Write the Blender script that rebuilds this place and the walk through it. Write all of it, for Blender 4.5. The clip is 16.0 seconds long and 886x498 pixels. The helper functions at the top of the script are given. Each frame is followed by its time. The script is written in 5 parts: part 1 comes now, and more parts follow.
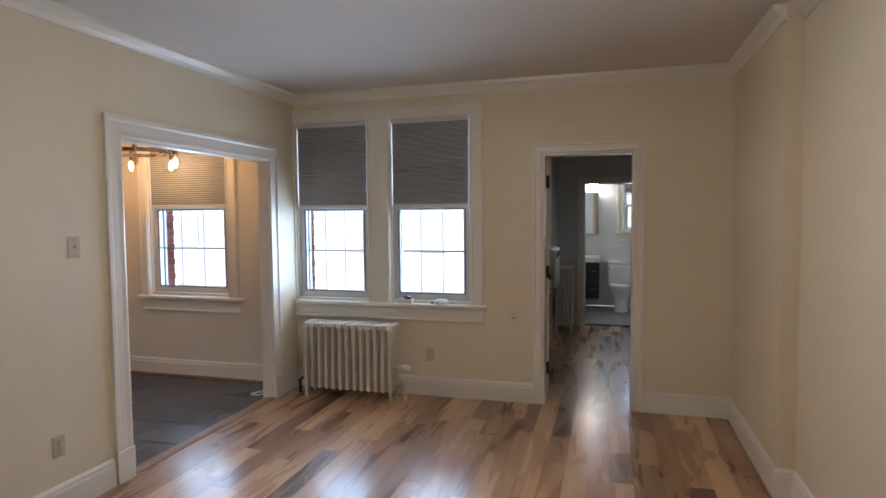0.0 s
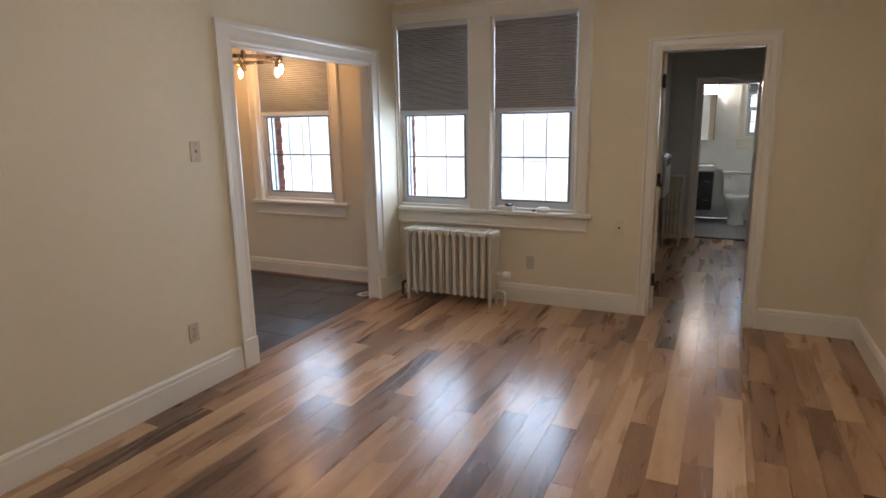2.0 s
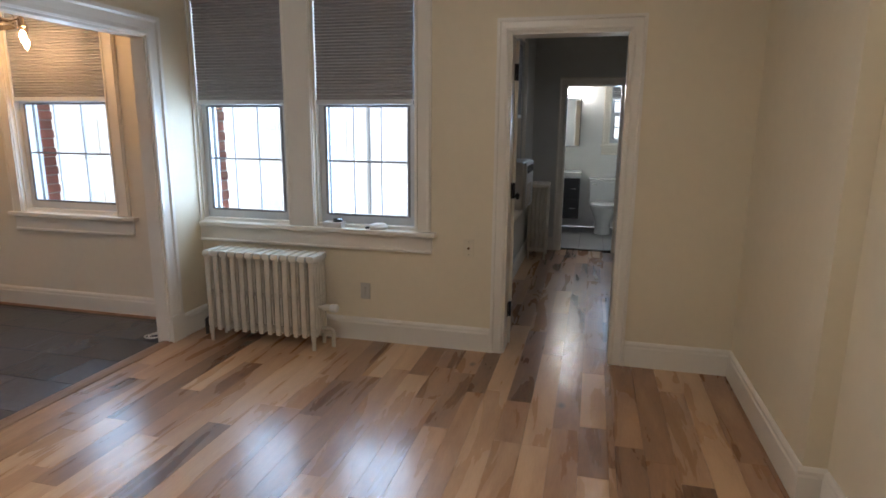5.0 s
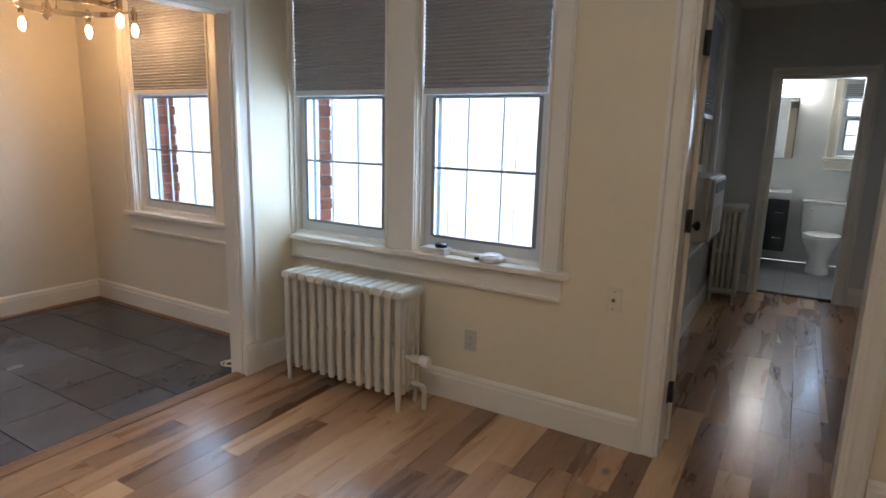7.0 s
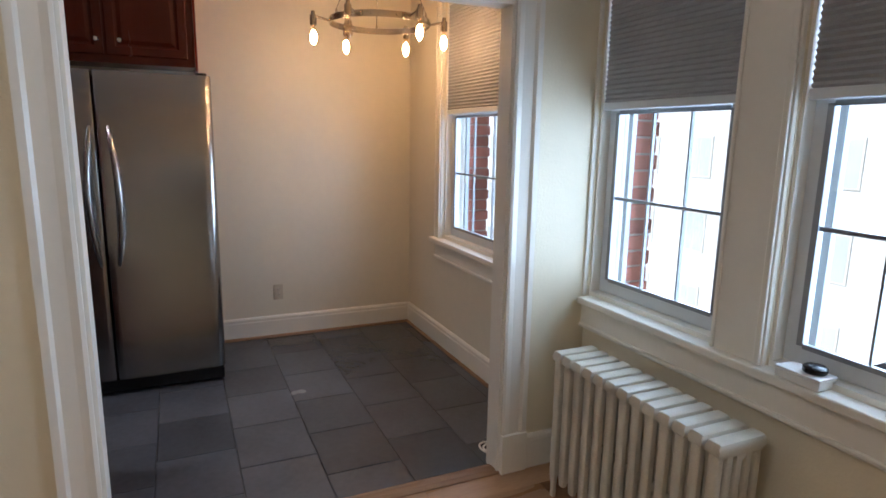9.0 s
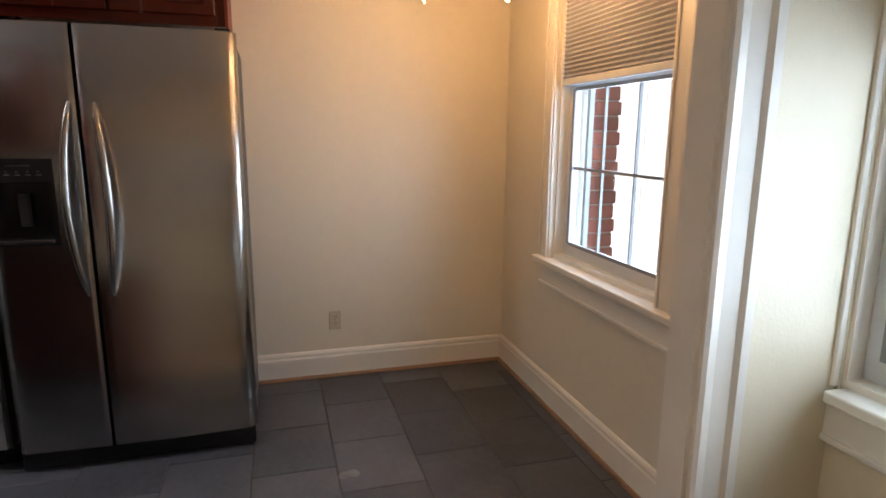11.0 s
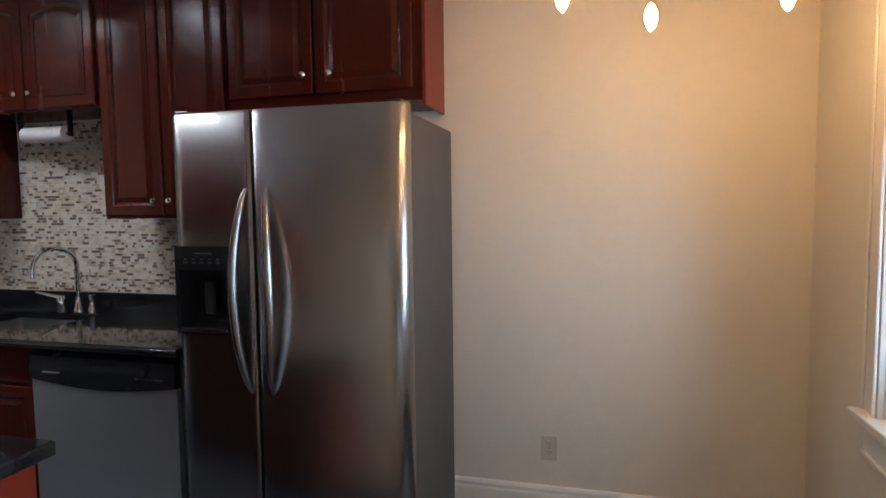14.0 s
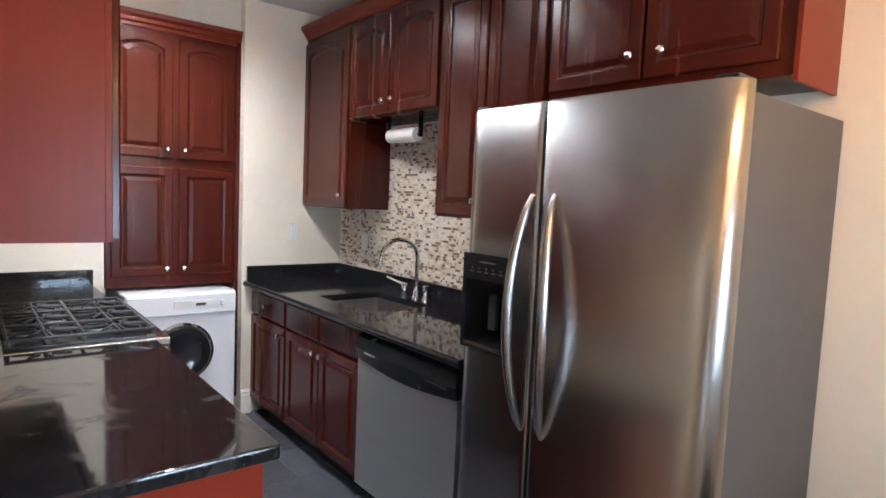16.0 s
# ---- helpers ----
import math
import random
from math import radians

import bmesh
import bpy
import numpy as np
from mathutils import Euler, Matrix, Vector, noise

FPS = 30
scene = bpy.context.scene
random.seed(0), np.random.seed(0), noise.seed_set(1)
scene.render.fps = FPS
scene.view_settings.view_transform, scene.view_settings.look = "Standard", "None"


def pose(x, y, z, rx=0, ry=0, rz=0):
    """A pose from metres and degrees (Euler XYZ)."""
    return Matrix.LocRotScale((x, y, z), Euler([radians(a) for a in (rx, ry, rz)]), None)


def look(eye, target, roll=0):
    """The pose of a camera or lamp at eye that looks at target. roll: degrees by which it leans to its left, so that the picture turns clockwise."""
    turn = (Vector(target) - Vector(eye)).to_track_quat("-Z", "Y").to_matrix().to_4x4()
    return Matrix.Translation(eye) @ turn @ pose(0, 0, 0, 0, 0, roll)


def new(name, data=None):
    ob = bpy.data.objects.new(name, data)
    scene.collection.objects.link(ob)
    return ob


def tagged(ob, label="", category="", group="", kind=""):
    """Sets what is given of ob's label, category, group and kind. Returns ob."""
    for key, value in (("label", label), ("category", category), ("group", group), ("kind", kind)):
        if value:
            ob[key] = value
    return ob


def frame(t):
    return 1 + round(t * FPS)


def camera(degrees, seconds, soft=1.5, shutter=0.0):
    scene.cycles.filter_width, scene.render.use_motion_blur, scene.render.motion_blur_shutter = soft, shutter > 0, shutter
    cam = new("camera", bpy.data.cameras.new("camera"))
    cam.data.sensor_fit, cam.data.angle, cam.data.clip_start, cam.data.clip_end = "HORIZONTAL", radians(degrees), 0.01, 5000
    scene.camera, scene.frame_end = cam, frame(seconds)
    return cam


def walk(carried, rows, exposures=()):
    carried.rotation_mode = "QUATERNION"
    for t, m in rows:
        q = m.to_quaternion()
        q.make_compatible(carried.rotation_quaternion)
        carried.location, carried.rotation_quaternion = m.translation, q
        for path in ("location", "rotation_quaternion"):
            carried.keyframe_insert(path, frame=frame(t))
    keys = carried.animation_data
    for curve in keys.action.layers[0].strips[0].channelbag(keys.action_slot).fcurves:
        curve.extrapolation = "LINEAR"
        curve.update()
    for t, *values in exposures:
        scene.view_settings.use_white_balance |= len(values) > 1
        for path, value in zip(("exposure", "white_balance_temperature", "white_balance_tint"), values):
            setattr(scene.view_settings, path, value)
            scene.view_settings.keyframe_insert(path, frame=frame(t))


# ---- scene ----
cam = camera(74.0, 16.0, soft=1.6)
# seconds, x, y, z, yaw, pitch, roll
PATH = [
    (0.0, 2.808, -4.867, 1.573, 15.88, -3.23, 0.49),
    (0.5, 2.831, -4.885, 1.578, 19.85, -3.47, 0.43),
    (1.0, 2.803, -4.860, 1.575, 22.62, -5.26, 0.38),
    (1.5, 2.771, -4.852, 1.564, 24.40, -8.51, 0.73),
    (2.0, 2.755, -4.837, 1.543, 25.23, -11.87, 0.93),
    (2.5, 2.740, -4.818, 1.500, 24.24, -14.54, 0.90),
    (3.0, 2.735, -4.749, 1.478, 20.07, -15.09, 0.92),
    (3.5, 2.805, -4.570, 1.471, 13.93, -13.95, 0.45),
    (4.0, 2.870, -4.188, 1.462, 12.06, -11.39, -0.14),
    (4.2, 2.798, -4.142, 1.477, 11.72, -10.89, -0.11),
    (6.3, 2.812, -2.914, 1.503, 20.90, -13.08, -0.01),
    (6.5, 2.793, -2.838, 1.478, 21.85, -12.25, 0.17),
    (7.0, 2.701, -2.656, 1.455, 31.22, -11.26, -1.35),
    (7.5, 2.600, -2.491, 1.499, 38.56, -12.48, -2.37),
    (8.0, 2.474, -2.151, 1.507, 46.49, -13.32, -3.08),
    (8.5, 2.371, -2.059, 1.522, 54.59, -12.25, -2.28),
    (9.0, 2.151, -1.698, 1.517, 65.96, -10.74, -0.98),
    (9.2, 2.135, -1.647, 1.511, 68.74, -10.08, -0.78),
    (11.3, 0.950, -1.346, 1.439, 75.04, -10.29, -0.04),
    (11.5, 0.885, -1.332, 1.442, 74.09, -7.04, 0.24),
    (12.0, 0.706, -1.268, 1.523, 72.30, 0.88, -0.76),
    (12.5, 0.590, -1.202, 1.530, 72.83, 2.90, 0.32),
    (13.0, 0.534, -1.080, 1.518, 79.30, 1.22, -0.25),
    (13.5, 0.512, -0.908, 1.487, 91.09, -0.37, -1.37),
    (14.0, 0.400, -0.855, 1.474, 104.62, -4.17, 0.69),
    (14.5, 0.188, -0.882, 1.445, 112.92, -4.98, -1.62),
    (15.0, 0.039, -0.916, 1.466, 123.50, -4.97, -1.55),
    (15.5, -0.049, -0.886, 1.493, 132.58, -5.22, -2.35),
    (16.0, -0.138, -0.837, 1.517, 141.17, -4.81, -2.50),
]
EXPOSURES = [(0.0, 0.18, 5550, 14), (2.5, 0.18, 6000, 15), (4.0, 0.22, 5580, 13), (6.5, 0.25, 5550, 12), (7.5, 0.26, 5400, 11), (9.0, 0.10, 5500, 12), (11.5, 0.28, 6250, 13), (12.0, 0.05, 5750, 11), (12.5, 0.02, 5650, 11), (13.5, 0.04, 5500, 11), (14.0, 0.24, 5400, 11), (14.5, 0.55, 5500, 12), (15.0, 0.85, 5600, 11), (16.0, 1.30, 5650, 11)]
walk(cam, [(t, pose(x, y, z, 90 + pitch, roll, yaw)) for t, x, y, z, yaw, pitch, roll in PATH], EXPOSURES)

# ---------------------------------------------------------------- world and sun
world = bpy.data.worlds.new("sky")
scene.world = world
world.use_nodes = True
wn = world.node_tree.nodes
sky = wn.new("ShaderNodeTexSky")
sky.sky_type = "NISHITA"
sky.sun_disc = False
sky.sun_elevation = radians(36)
sky.sun_rotation = radians(194)
wn["Background"].inputs["Strength"].default_value = 0.15
world.node_tree.links.new(sky.outputs[0], wn["Background"].inputs["Color"])

sun = new("sun", bpy.data.lights.new("sun", "SUN"))
sun.data.energy, sun.data.angle, sun.data.color = 5.0, radians(2), (1.0, 0.95, 0.88)
sun.matrix_world = look((0, 0, 12), (4, 16, 0))


def window_light(name, x, y, z, w, h, yaw, watts):
    """The sky's light in a window opening, facing into the room."""
    lamp = new(name, bpy.data.lights.new(name, "AREA"))
    lamp.data.shape, lamp.data.size, lamp.data.size_y = "RECTANGLE", w, h
    lamp.data.energy, lamp.data.color = watts, (0.72, 0.86, 1.0)
    lamp.data.spread = radians(150)
    lamp.matrix_world = pose(x, y, z, 90, 0, yaw)
    return lamp


# faces -y into the rooms
window_light("window_light_living_a", 0.37, 0.30, 1.55, 0.66, 1.72, 180, 31)
window_light("window_light_living_b", 1.30, 0.30, 1.55, 0.66, 1.72, 180, 31)
window_light("window_light_kitchen", -1.18, 0.30, 1.55, 0.82, 1.72, 180, 32)
window_light("window_light_hall", 1.76, 1.75, 1.42, 1.2, 0.5, 270, 9)
window_light("window_light_bath", 3.27, 5.90, 1.62, 0.5, 0.7, 180, 10)


# ---------------------------------------------------------------- materials
def material(name, color=(0.8, 0.8, 0.8), rough=0.5, metal=0.0, **kw):
    """A principled material with colour variation at two scales and fine relief."""
    m = bpy.data.materials.new(name)
    m.use_nodes = True
    nt = m.node_tree
    n, l = nt.nodes, nt.links
    b = n["Principled BSDF"]
    b.inputs["Base Color"].default_value = (*color, 1)
    b.inputs["Roughness"].default_value = rough
    b.inputs["Metallic"].default_value = metal
    vary, scale, bump, bscale = kw.get("vary", 0.08), kw.get("scale", 3.0), kw.get("bump", 0.05), kw.get("bscale", 120.0)
    stretch = kw.get("stretch", (1, 1, 1))
    geo = n.new("ShaderNodeNewGeometry")
    mp = n.new("ShaderNodeMapping")
    mp.inputs["Scale"].default_value = stretch
    l.new(geo.outputs["Position"], mp.inputs["Vector"])
    if vary > 0:
        big = n.new("ShaderNodeTexNoise")
        big.inputs["Scale"].default_value, big.inputs["Detail"].default_value = scale, 3
        small = n.new("ShaderNodeTexNoise")
        small.inputs["Scale"].default_value, small.inputs["Detail"].default_value = scale * 14, 4
        l.new(mp.outputs[0], big.inputs["Vector"])
        l.new(mp.outputs[0], small.inputs["Vector"])
        add = n.new("ShaderNodeMath")
        add.operation = "MULTIPLY_ADD"
        add.inputs[1].default_value = 0.45
        l.new(small.outputs[0], add.inputs[0])
        l.new(big.outputs[0], add.inputs[2])
        rng = n.new("ShaderNodeMapRange")
        rng.inputs["From Min"].default_value, rng.inputs["From Max"].default_value = 0.45, 1.0
        rng.inputs["To Min"].default_value, rng.inputs["To Max"].default_value = 1 - vary, 1 + vary
        l.new(add.outputs[0], rng.inputs["Value"])
        hsv = n.new("ShaderNodeHueSaturation")
        hsv.inputs["Color"].default_value = (*color, 1)
        l.new(rng.outputs[0], hsv.inputs["Value"])
        out = hsv.outputs[0]
        if kw.get("per_object"):
            info = n.new("ShaderNodeObjectInfo")
            r2 = n.new("ShaderNodeMapRange")
            r2.inputs["To Min"].default_value, r2.inputs["To Max"].default_value = 1 - kw["per_object"], 1 + kw["per_object"]
            l.new(info.outputs["Random"], r2.inputs["Value"])
            h2 = n.new("ShaderNodeHueSaturation")
            l.new(out, h2.inputs["Color"])
            l.new(r2.outputs[0], h2.inputs["Value"])
            out = h2.outputs[0]
        l.new(out, b.inputs["Base Color"])
        rr = n.new("ShaderNodeMapRange")
        rr.inputs["To Min"].default_value, rr.inputs["To Max"].default_value = rough * 0.85, min(1, rough * 1.2)
        l.new(big.outputs[0], rr.inputs["Value"])
        l.new(rr.outputs[0], b.inputs["Roughness"])
    if bump > 0:
        tex = n.new("ShaderNodeTexNoise")
        tex.inputs["Scale"].default_value, tex.inputs["Detail"].default_value = bscale, 4
        l.new(mp.outputs[0], tex.inputs["Vector"])
        bp = n.new("ShaderNodeBump")
        bp.inputs["Strength"].default_value, bp.inputs["Distance"].default_value = bump, 0.01
        l.new(tex.outputs[0], bp.inputs["Height"])
        l.new(bp.outputs[0], b.inputs["Normal"])
    if kw.get("smudge"):
        sm = n.new("ShaderNodeTexNoise")
        sm.inputs["Scale"].default_value, sm.inputs["Detail"].default_value, sm.inputs["Distortion"].default_value = 5.0, 8, 1.2
        l.new(geo.outputs["Position"], sm.inputs["Vector"])
        sr = n.new("ShaderNodeMapRange")
        sr.inputs["From Min"].default_value, sr.inputs["From Max"].default_value = 0.55, 0.66
        sr.inputs["To Min"].default_value, sr.inputs["To Max"].default_value = rough, kw["smudge"]
        l.new(sm.outputs[0], sr.inputs["Value"])
        l.new(sr.outputs[0], b.inputs["Roughness"])
    if kw.get("emit"):
        b.inputs["Emission Color"].default_value = (*kw["emit"][:3], 1)
        b.inputs["Emission Strength"].default_value = kw["emit"][3]
    if kw.get("coat"):
        b.inputs["Coat Weight"].default_value, b.inputs["Coat Roughness"].default_value = kw["coat"], 0.12
    if kw.get("aniso"):
        b.inputs["Anisotropic"].default_value = kw["aniso"]
    return m


def wood(name, dark, mid, light, rough, along="y", ring=9.0, plank=True, coat=0.0):
    """Wood with grain along one axis; planks differ by Object Info's Random."""
    m = bpy.data.materials.new(name)
    m.use_nodes = True
    n, l = m.node_tree.nodes, m.node_tree.links
    b = n["Principled BSDF"]
    geo = n.new("ShaderNodeNewGeometry")
    info = n.new("ShaderNodeObjectInfo")
    off = n.new("ShaderNodeVectorMath")
    off.operation = "MULTIPLY_ADD"
    comb = n.new("ShaderNodeCombineXYZ")
    for k in range(3):
        l.new(info.outputs["Random"], comb.inputs[k])
    off.inputs[1].default_value = (37.0, 23.0, 11.0) if plank else (0, 0, 0)
    l.new(comb.outputs[0], off.inputs[0])
    l.new(geo.outputs["Position"], off.inputs[2])
    mp = n.new("ShaderNodeMapping")
    s = {"x": (0.14, 1, 1), "y": (1, 0.14, 1), "z": (1, 1, 0.07)}[along]
    mp.inputs["Scale"].default_value = s
    l.new(off.outputs[0], mp.inputs["Vector"])
    grain = n.new("ShaderNodeTexNoise")
    grain.inputs["Scale"].default_value, grain.inputs["Detail"].default_value, grain.inputs["Distortion"].default_value = ring, 6, 0.5
    fine = n.new("ShaderNodeTexNoise")
    fine.inputs["Scale"].default_value, fine.inputs["Detail"].default_value = ring * 14, 3
    l.new(mp.outputs[0], grain.inputs["Vector"])
    l.new(mp.outputs[0], fine.inputs["Vector"])
    mix = n.new("ShaderNodeMath")
    mix.operation = "MULTIPLY_ADD"
    mix.inputs[1].default_value = 0.3
    l.new(fine.outputs[0], mix.inputs[0])
    l.new(grain.outputs[0], mix.inputs[2])
    tone = n.new("ShaderNodeMath")
    tone.operation = "MULTIPLY_ADD"
    tone.inputs[1].default_value = 0.66 if plank else 0.0
    l.new(info.outputs["Random"], tone.inputs[0])
    shift = n.new("ShaderNodeMath")
    shift.operation = "MULTIPLY_ADD"
    shift.inputs[1].default_value = 0.75 if plank else 1.0
    shift.inputs[2].default_value = -0.33 if plank else -0.15
    l.new(mix.outputs[0], shift.inputs[0])
    l.new(shift.outputs[0], tone.inputs[2])
    ramp = n.new("ShaderNodeValToRGB")
    e = ramp.color_ramp.elements
    e[0].position, e[0].color = 0.08, (*dark, 1)
    e[1].position, e[1].color = 0.85, (*light, 1)
    c = e.new(0.42)
    c.color = (*mid, 1)
    l.new(tone.outputs[0], ramp.inputs[0])
    out = ramp.outputs[0]
    if plank:
        knot = n.new("ShaderNodeTexVoronoi")
        km = n.new("ShaderNodeMapping")
        km.inputs["Scale"].default_value = (1.0, 0.6, 1.0)
        l.new(off.outputs[0], km.inputs["Vector"])
        l.new(km.outputs[0], knot.inputs["Vector"])
        knot.inputs["Scale"].default_value = 2.6
        kr = n.new("ShaderNodeMapRange")
        kr.inputs["From Min"].default_value, kr.inputs["From Max"].default_value = 0.025, 0.075
        kr.inputs["To Min"].default_value, kr.inputs["To Max"].default_value = 0.25, 1.0
        l.new(knot.outputs["Distance"], kr.inputs["Value"])
        hs = n.new("ShaderNodeHueSaturation")
        l.new(out, hs.inputs["Color"])
        l.new(kr.outputs[0], hs.inputs["Value"])
        out = hs.outputs[0]
    l.new(out, b.inputs["Base Color"])
    rr = n.new("ShaderNodeMapRange")
    rr.inputs["To Min"].default_value, rr.inputs["To Max"].default_value = rough * 0.75, rough * 1.35
    l.new(grain.outputs[0], rr.inputs["Value"])
    l.new(rr.outputs[0], b.inputs["Roughness"])
    bp = n.new("ShaderNodeBump")
    bp.inputs["Strength"].default_value, bp.inputs["Distance"].default_value = 0.12, 0.004
    l.new(mix.outputs[0], bp.inputs["Height"])
    l.new(bp.outputs[0], b.inputs["Normal"])
    if coat:
        b.inputs["Coat Weight"].default_value, b.inputs["Coat Roughness"].default_value = coat, 0.1
    return m


def glass(name, tint=(0.96, 0.98, 0.98), gloss=0.06):
    m = bpy.data.materials.new(name)
    m.use_nodes = True
    n, l = m.node_tree.nodes, m.node_tree.links
    n.remove(n["Principled BSDF"])
    tr = n.new("ShaderNodeBsdfTransparent")
    tr.inputs[0].default_value = (*tint, 1)
    gl = n.new("ShaderNodeBsdfGlossy")
    gl.inputs["Roughness"].default_value = 0.02
    mx = n.new("ShaderNodeMixShader")
    mx.inputs[0].default_value = gloss
    l.new(tr.outputs[0], mx.inputs[1])
    l.new(gl.outputs[0], mx.inputs[2])
    l.new(mx.outputs[0], n["Material Output"].inputs[0])
    return m


def glow(name, color, strength):
    m = bpy.data.materials.new(name)
    m.use_nodes = True
    b = m.node_tree.nodes["Principled BSDF"]
    b.inputs["Base Color"].default_value = (0.8, 0.8, 0.8, 1)
    b.inputs["Emission Color"].default_value = (*color, 1)
    b.inputs["Emission Strength"].default_value = strength
    return m


WALL = material("cream_wall_paint", (0.765, 0.685, 0.51), 0.55, vary=0.04, scale=1.3, bump=0.10, bscale=90)
KWALL = material("kitchen_wall_paint", (0.76, 0.695, 0.56), 0.5, vary=0.04, scale=1.3, bump=0.10, bscale=90)
GREYWALL = material("pale_grey_wall_paint", (0.62, 0.62, 0.58), 0.55, vary=0.04, scale=1.3, bump=0.10, bscale=90)
CEIL = material("ceiling_paint", (0.72, 0.68, 0.62), 0.8, vary=0.03, scale=1.0, bump=0.06, bscale=70)
TRIM = material("white_gloss_trim_paint", (0.80, 0.76, 0.67), 0.30, vary=0.025, scale=3, bump=0.02, bscale=40)
IRON = material("cream_radiator_paint", (0.60, 0.56, 0.46), 0.40, vary=0.10, scale=8, bump=0.12, bscale=140)
OAK = wood("mixed_tone_floor_wood", (0.100, 0.050, 0.028), (0.335, 0.182, 0.092), (0.60, 0.390, 0.215), 0.27, coat=0.25)
OAK.node_tree.nodes["Principled BSDF"].inputs["Coat Roughness"].default_value = 0.16
THRESH = wood("threshold_wood", (0.10, 0.05, 0.025), (0.22, 0.12, 0.06), (0.34, 0.20, 0.11), 0.4, plank=False)
SUBFLOOR = material("dark_subfloor", (0.03, 0.02, 0.015), 0.9, vary=0)
SLATE = material("dark_slate_tile", (0.070, 0.072, 0.081), 0.25, vary=0.20, scale=2.2, bump=0.05, bscale=30, per_object=0.22)
GROUT = material("grey_grout", (0.05, 0.05, 0.052), 0.9, vary=0.1, scale=20)
BTILE = material("grey_bath_tile", (0.20, 0.20, 0.20), 0.4, vary=0.15, scale=6, per_object=0.1)
WTILE = material("white_wall_tile", (0.78, 0.79, 0.78), 0.15, vary=0.03, scale=6, bump=0.02)
CHERRY = wood("cherry_cabinet_wood", (0.040, 0.0056, 0.0026), (0.056, 0.0080, 0.0036), (0.076, 0.0112, 0.0050), 0.24, "z", 7.0, False, 0.05)
CHERRY.node_tree.nodes["Principled BSDF"].inputs["Specular IOR Level"].default_value = 0.28
CHERRYSIDE = wood("cherry_veneer_panel", (0.125, 0.0155, 0.0060), (0.160, 0.0205, 0.0080), (0.190, 0.0265, 0.0105), 0.34, "z", 5.0, False, 0.0)
CHERRYSIDE.node_tree.nodes["Principled BSDF"].inputs["Specular IOR Level"].default_value = 0.22
STEEL = material("brushed_stainless_steel", (0.36, 0.352, 0.34), 0.25, 1.0, vary=0.06, scale=2, bump=0.03, bscale=300, stretch=(1, 1, 0.02), aniso=0.15)
SINKSTEEL = material("satin_sink_steel", (0.42, 0.41, 0.39), 0.34, 1.0, vary=0.05, scale=5, bump=0.02)
STEELV = material("dull_stainless_steel", (0.66, 0.66, 0.63), 0.46, 1.0, vary=0.05, scale=2, bump=0.02, bscale=300, stretch=(1, 0.02, 1))
CHROME = material("polished_chrome", (0.75, 0.74, 0.72), 0.12, 1.0, vary=0.03, scale=20, bump=0)
NICKEL = material("brushed_nickel", (0.52, 0.46, 0.38), 0.25, 1.0, vary=0.05, scale=20, bump=0.02)
GREYSIDE = material("dark_grey_painted_steel", (0.055, 0.051, 0.046), 0.42, vary=0.05, scale=6, bump=0.08, bscale=300)
BLACK = material("black_plastic", (0.012, 0.012, 0.013), 0.25, vary=0.1, scale=10, bump=0.02)
BLACKMAT = material("black_cast_iron", (0.02, 0.02, 0.02), 0.6, vary=0.2, scale=20, bump=0.1)
GRANITE = material("black_granite", (0.011, 0.011, 0.012), 0.06, vary=0.5, scale=60, bump=0.0)
GRANITE2 = material("smudged_black_granite", (0.013, 0.013, 0.014), 0.07, vary=0.5, scale=60, bump=0.0, smudge=0.30)
WHITEPL = material("white_plastic", (0.75, 0.74, 0.70), 0.35, vary=0.03, scale=8, bump=0.02)
ALMOND = material("almond_plastic", (0.58, 0.50, 0.38), 0.35, vary=0.03, scale=8, bump=0.02)
ENAMEL = material("white_enamel", (0.80, 0.81, 0.82), 0.18, vary=0.02, scale=5, bump=0.0)
PORCELAIN = material("white_porcelain", (0.82, 0.83, 0.82), 0.10, vary=0.02, scale=5, bump=0.0)
SHADE = material("grey_pleated_fabric", (0.37, 0.375, 0.385), 0.85, vary=0.06, scale=6, bump=0.15, bscale=400)
VINYL = material("white_window_vinyl", (0.64, 0.66, 0.67), 0.3, vary=0.04, scale=6, bump=0.02)
# storm frame and muntin grey; also colours the shaded edge strips of the sashes
ALU = material("grey_storm_frame_and_backlit_edge", (0.27, 0.28, 0.29), 0.4, 0.4, vary=0.06, scale=10, bump=0.03)
BRICK = material("red_brick", (0.30, 0.10, 0.07), 0.85, vary=0.3, scale=9, bump=0.5, bscale=60, per_object=0.25)
MORTAR = material("pale_mortar", (0.33, 0.28, 0.24), 0.9, vary=0.15, scale=15, bump=0.4)
GLASS = glass("window_glass")
DARKGLASS = material("dark_glass", (0.02, 0.02, 0.025), 0.05, vary=0)
MIRROR = material("mirror_glass", (0.85, 0.86, 0.86), 0.02, 1.0, vary=0, bump=0)
BULBON = glow("lit_filament_bulb", (1.0, 0.61, 0.30), 145)
BULBGLASS = glass("amber_bulb_glass", (1.0, 0.90, 0.74), 0.10)
LAMPGLOW = glow("lit_frosted_lamp_glass", (1.0, 0.85, 0.68), 52)
SPOTGLOW = glow("lit_downlight_lens", (1.0, 0.95, 0.90), 590)
HALLGLOW = glow("lit_hall_downlight_lens", (1.0, 0.95, 0.90), 85)
BATHGLOW = glow("lit_bath_lamp_glass", (1.0, 0.90, 0.74), 60)
CLEAR = glass("clear_bulb_glass", (0.85, 0.78, 0.68), 0.18)
# far window panes: bright sky reflection put into a pale base colour
PANE = material("sky_bright_pane", (0.60, 0.62, 0.64), 0.15, vary=0.1, scale=1.0)
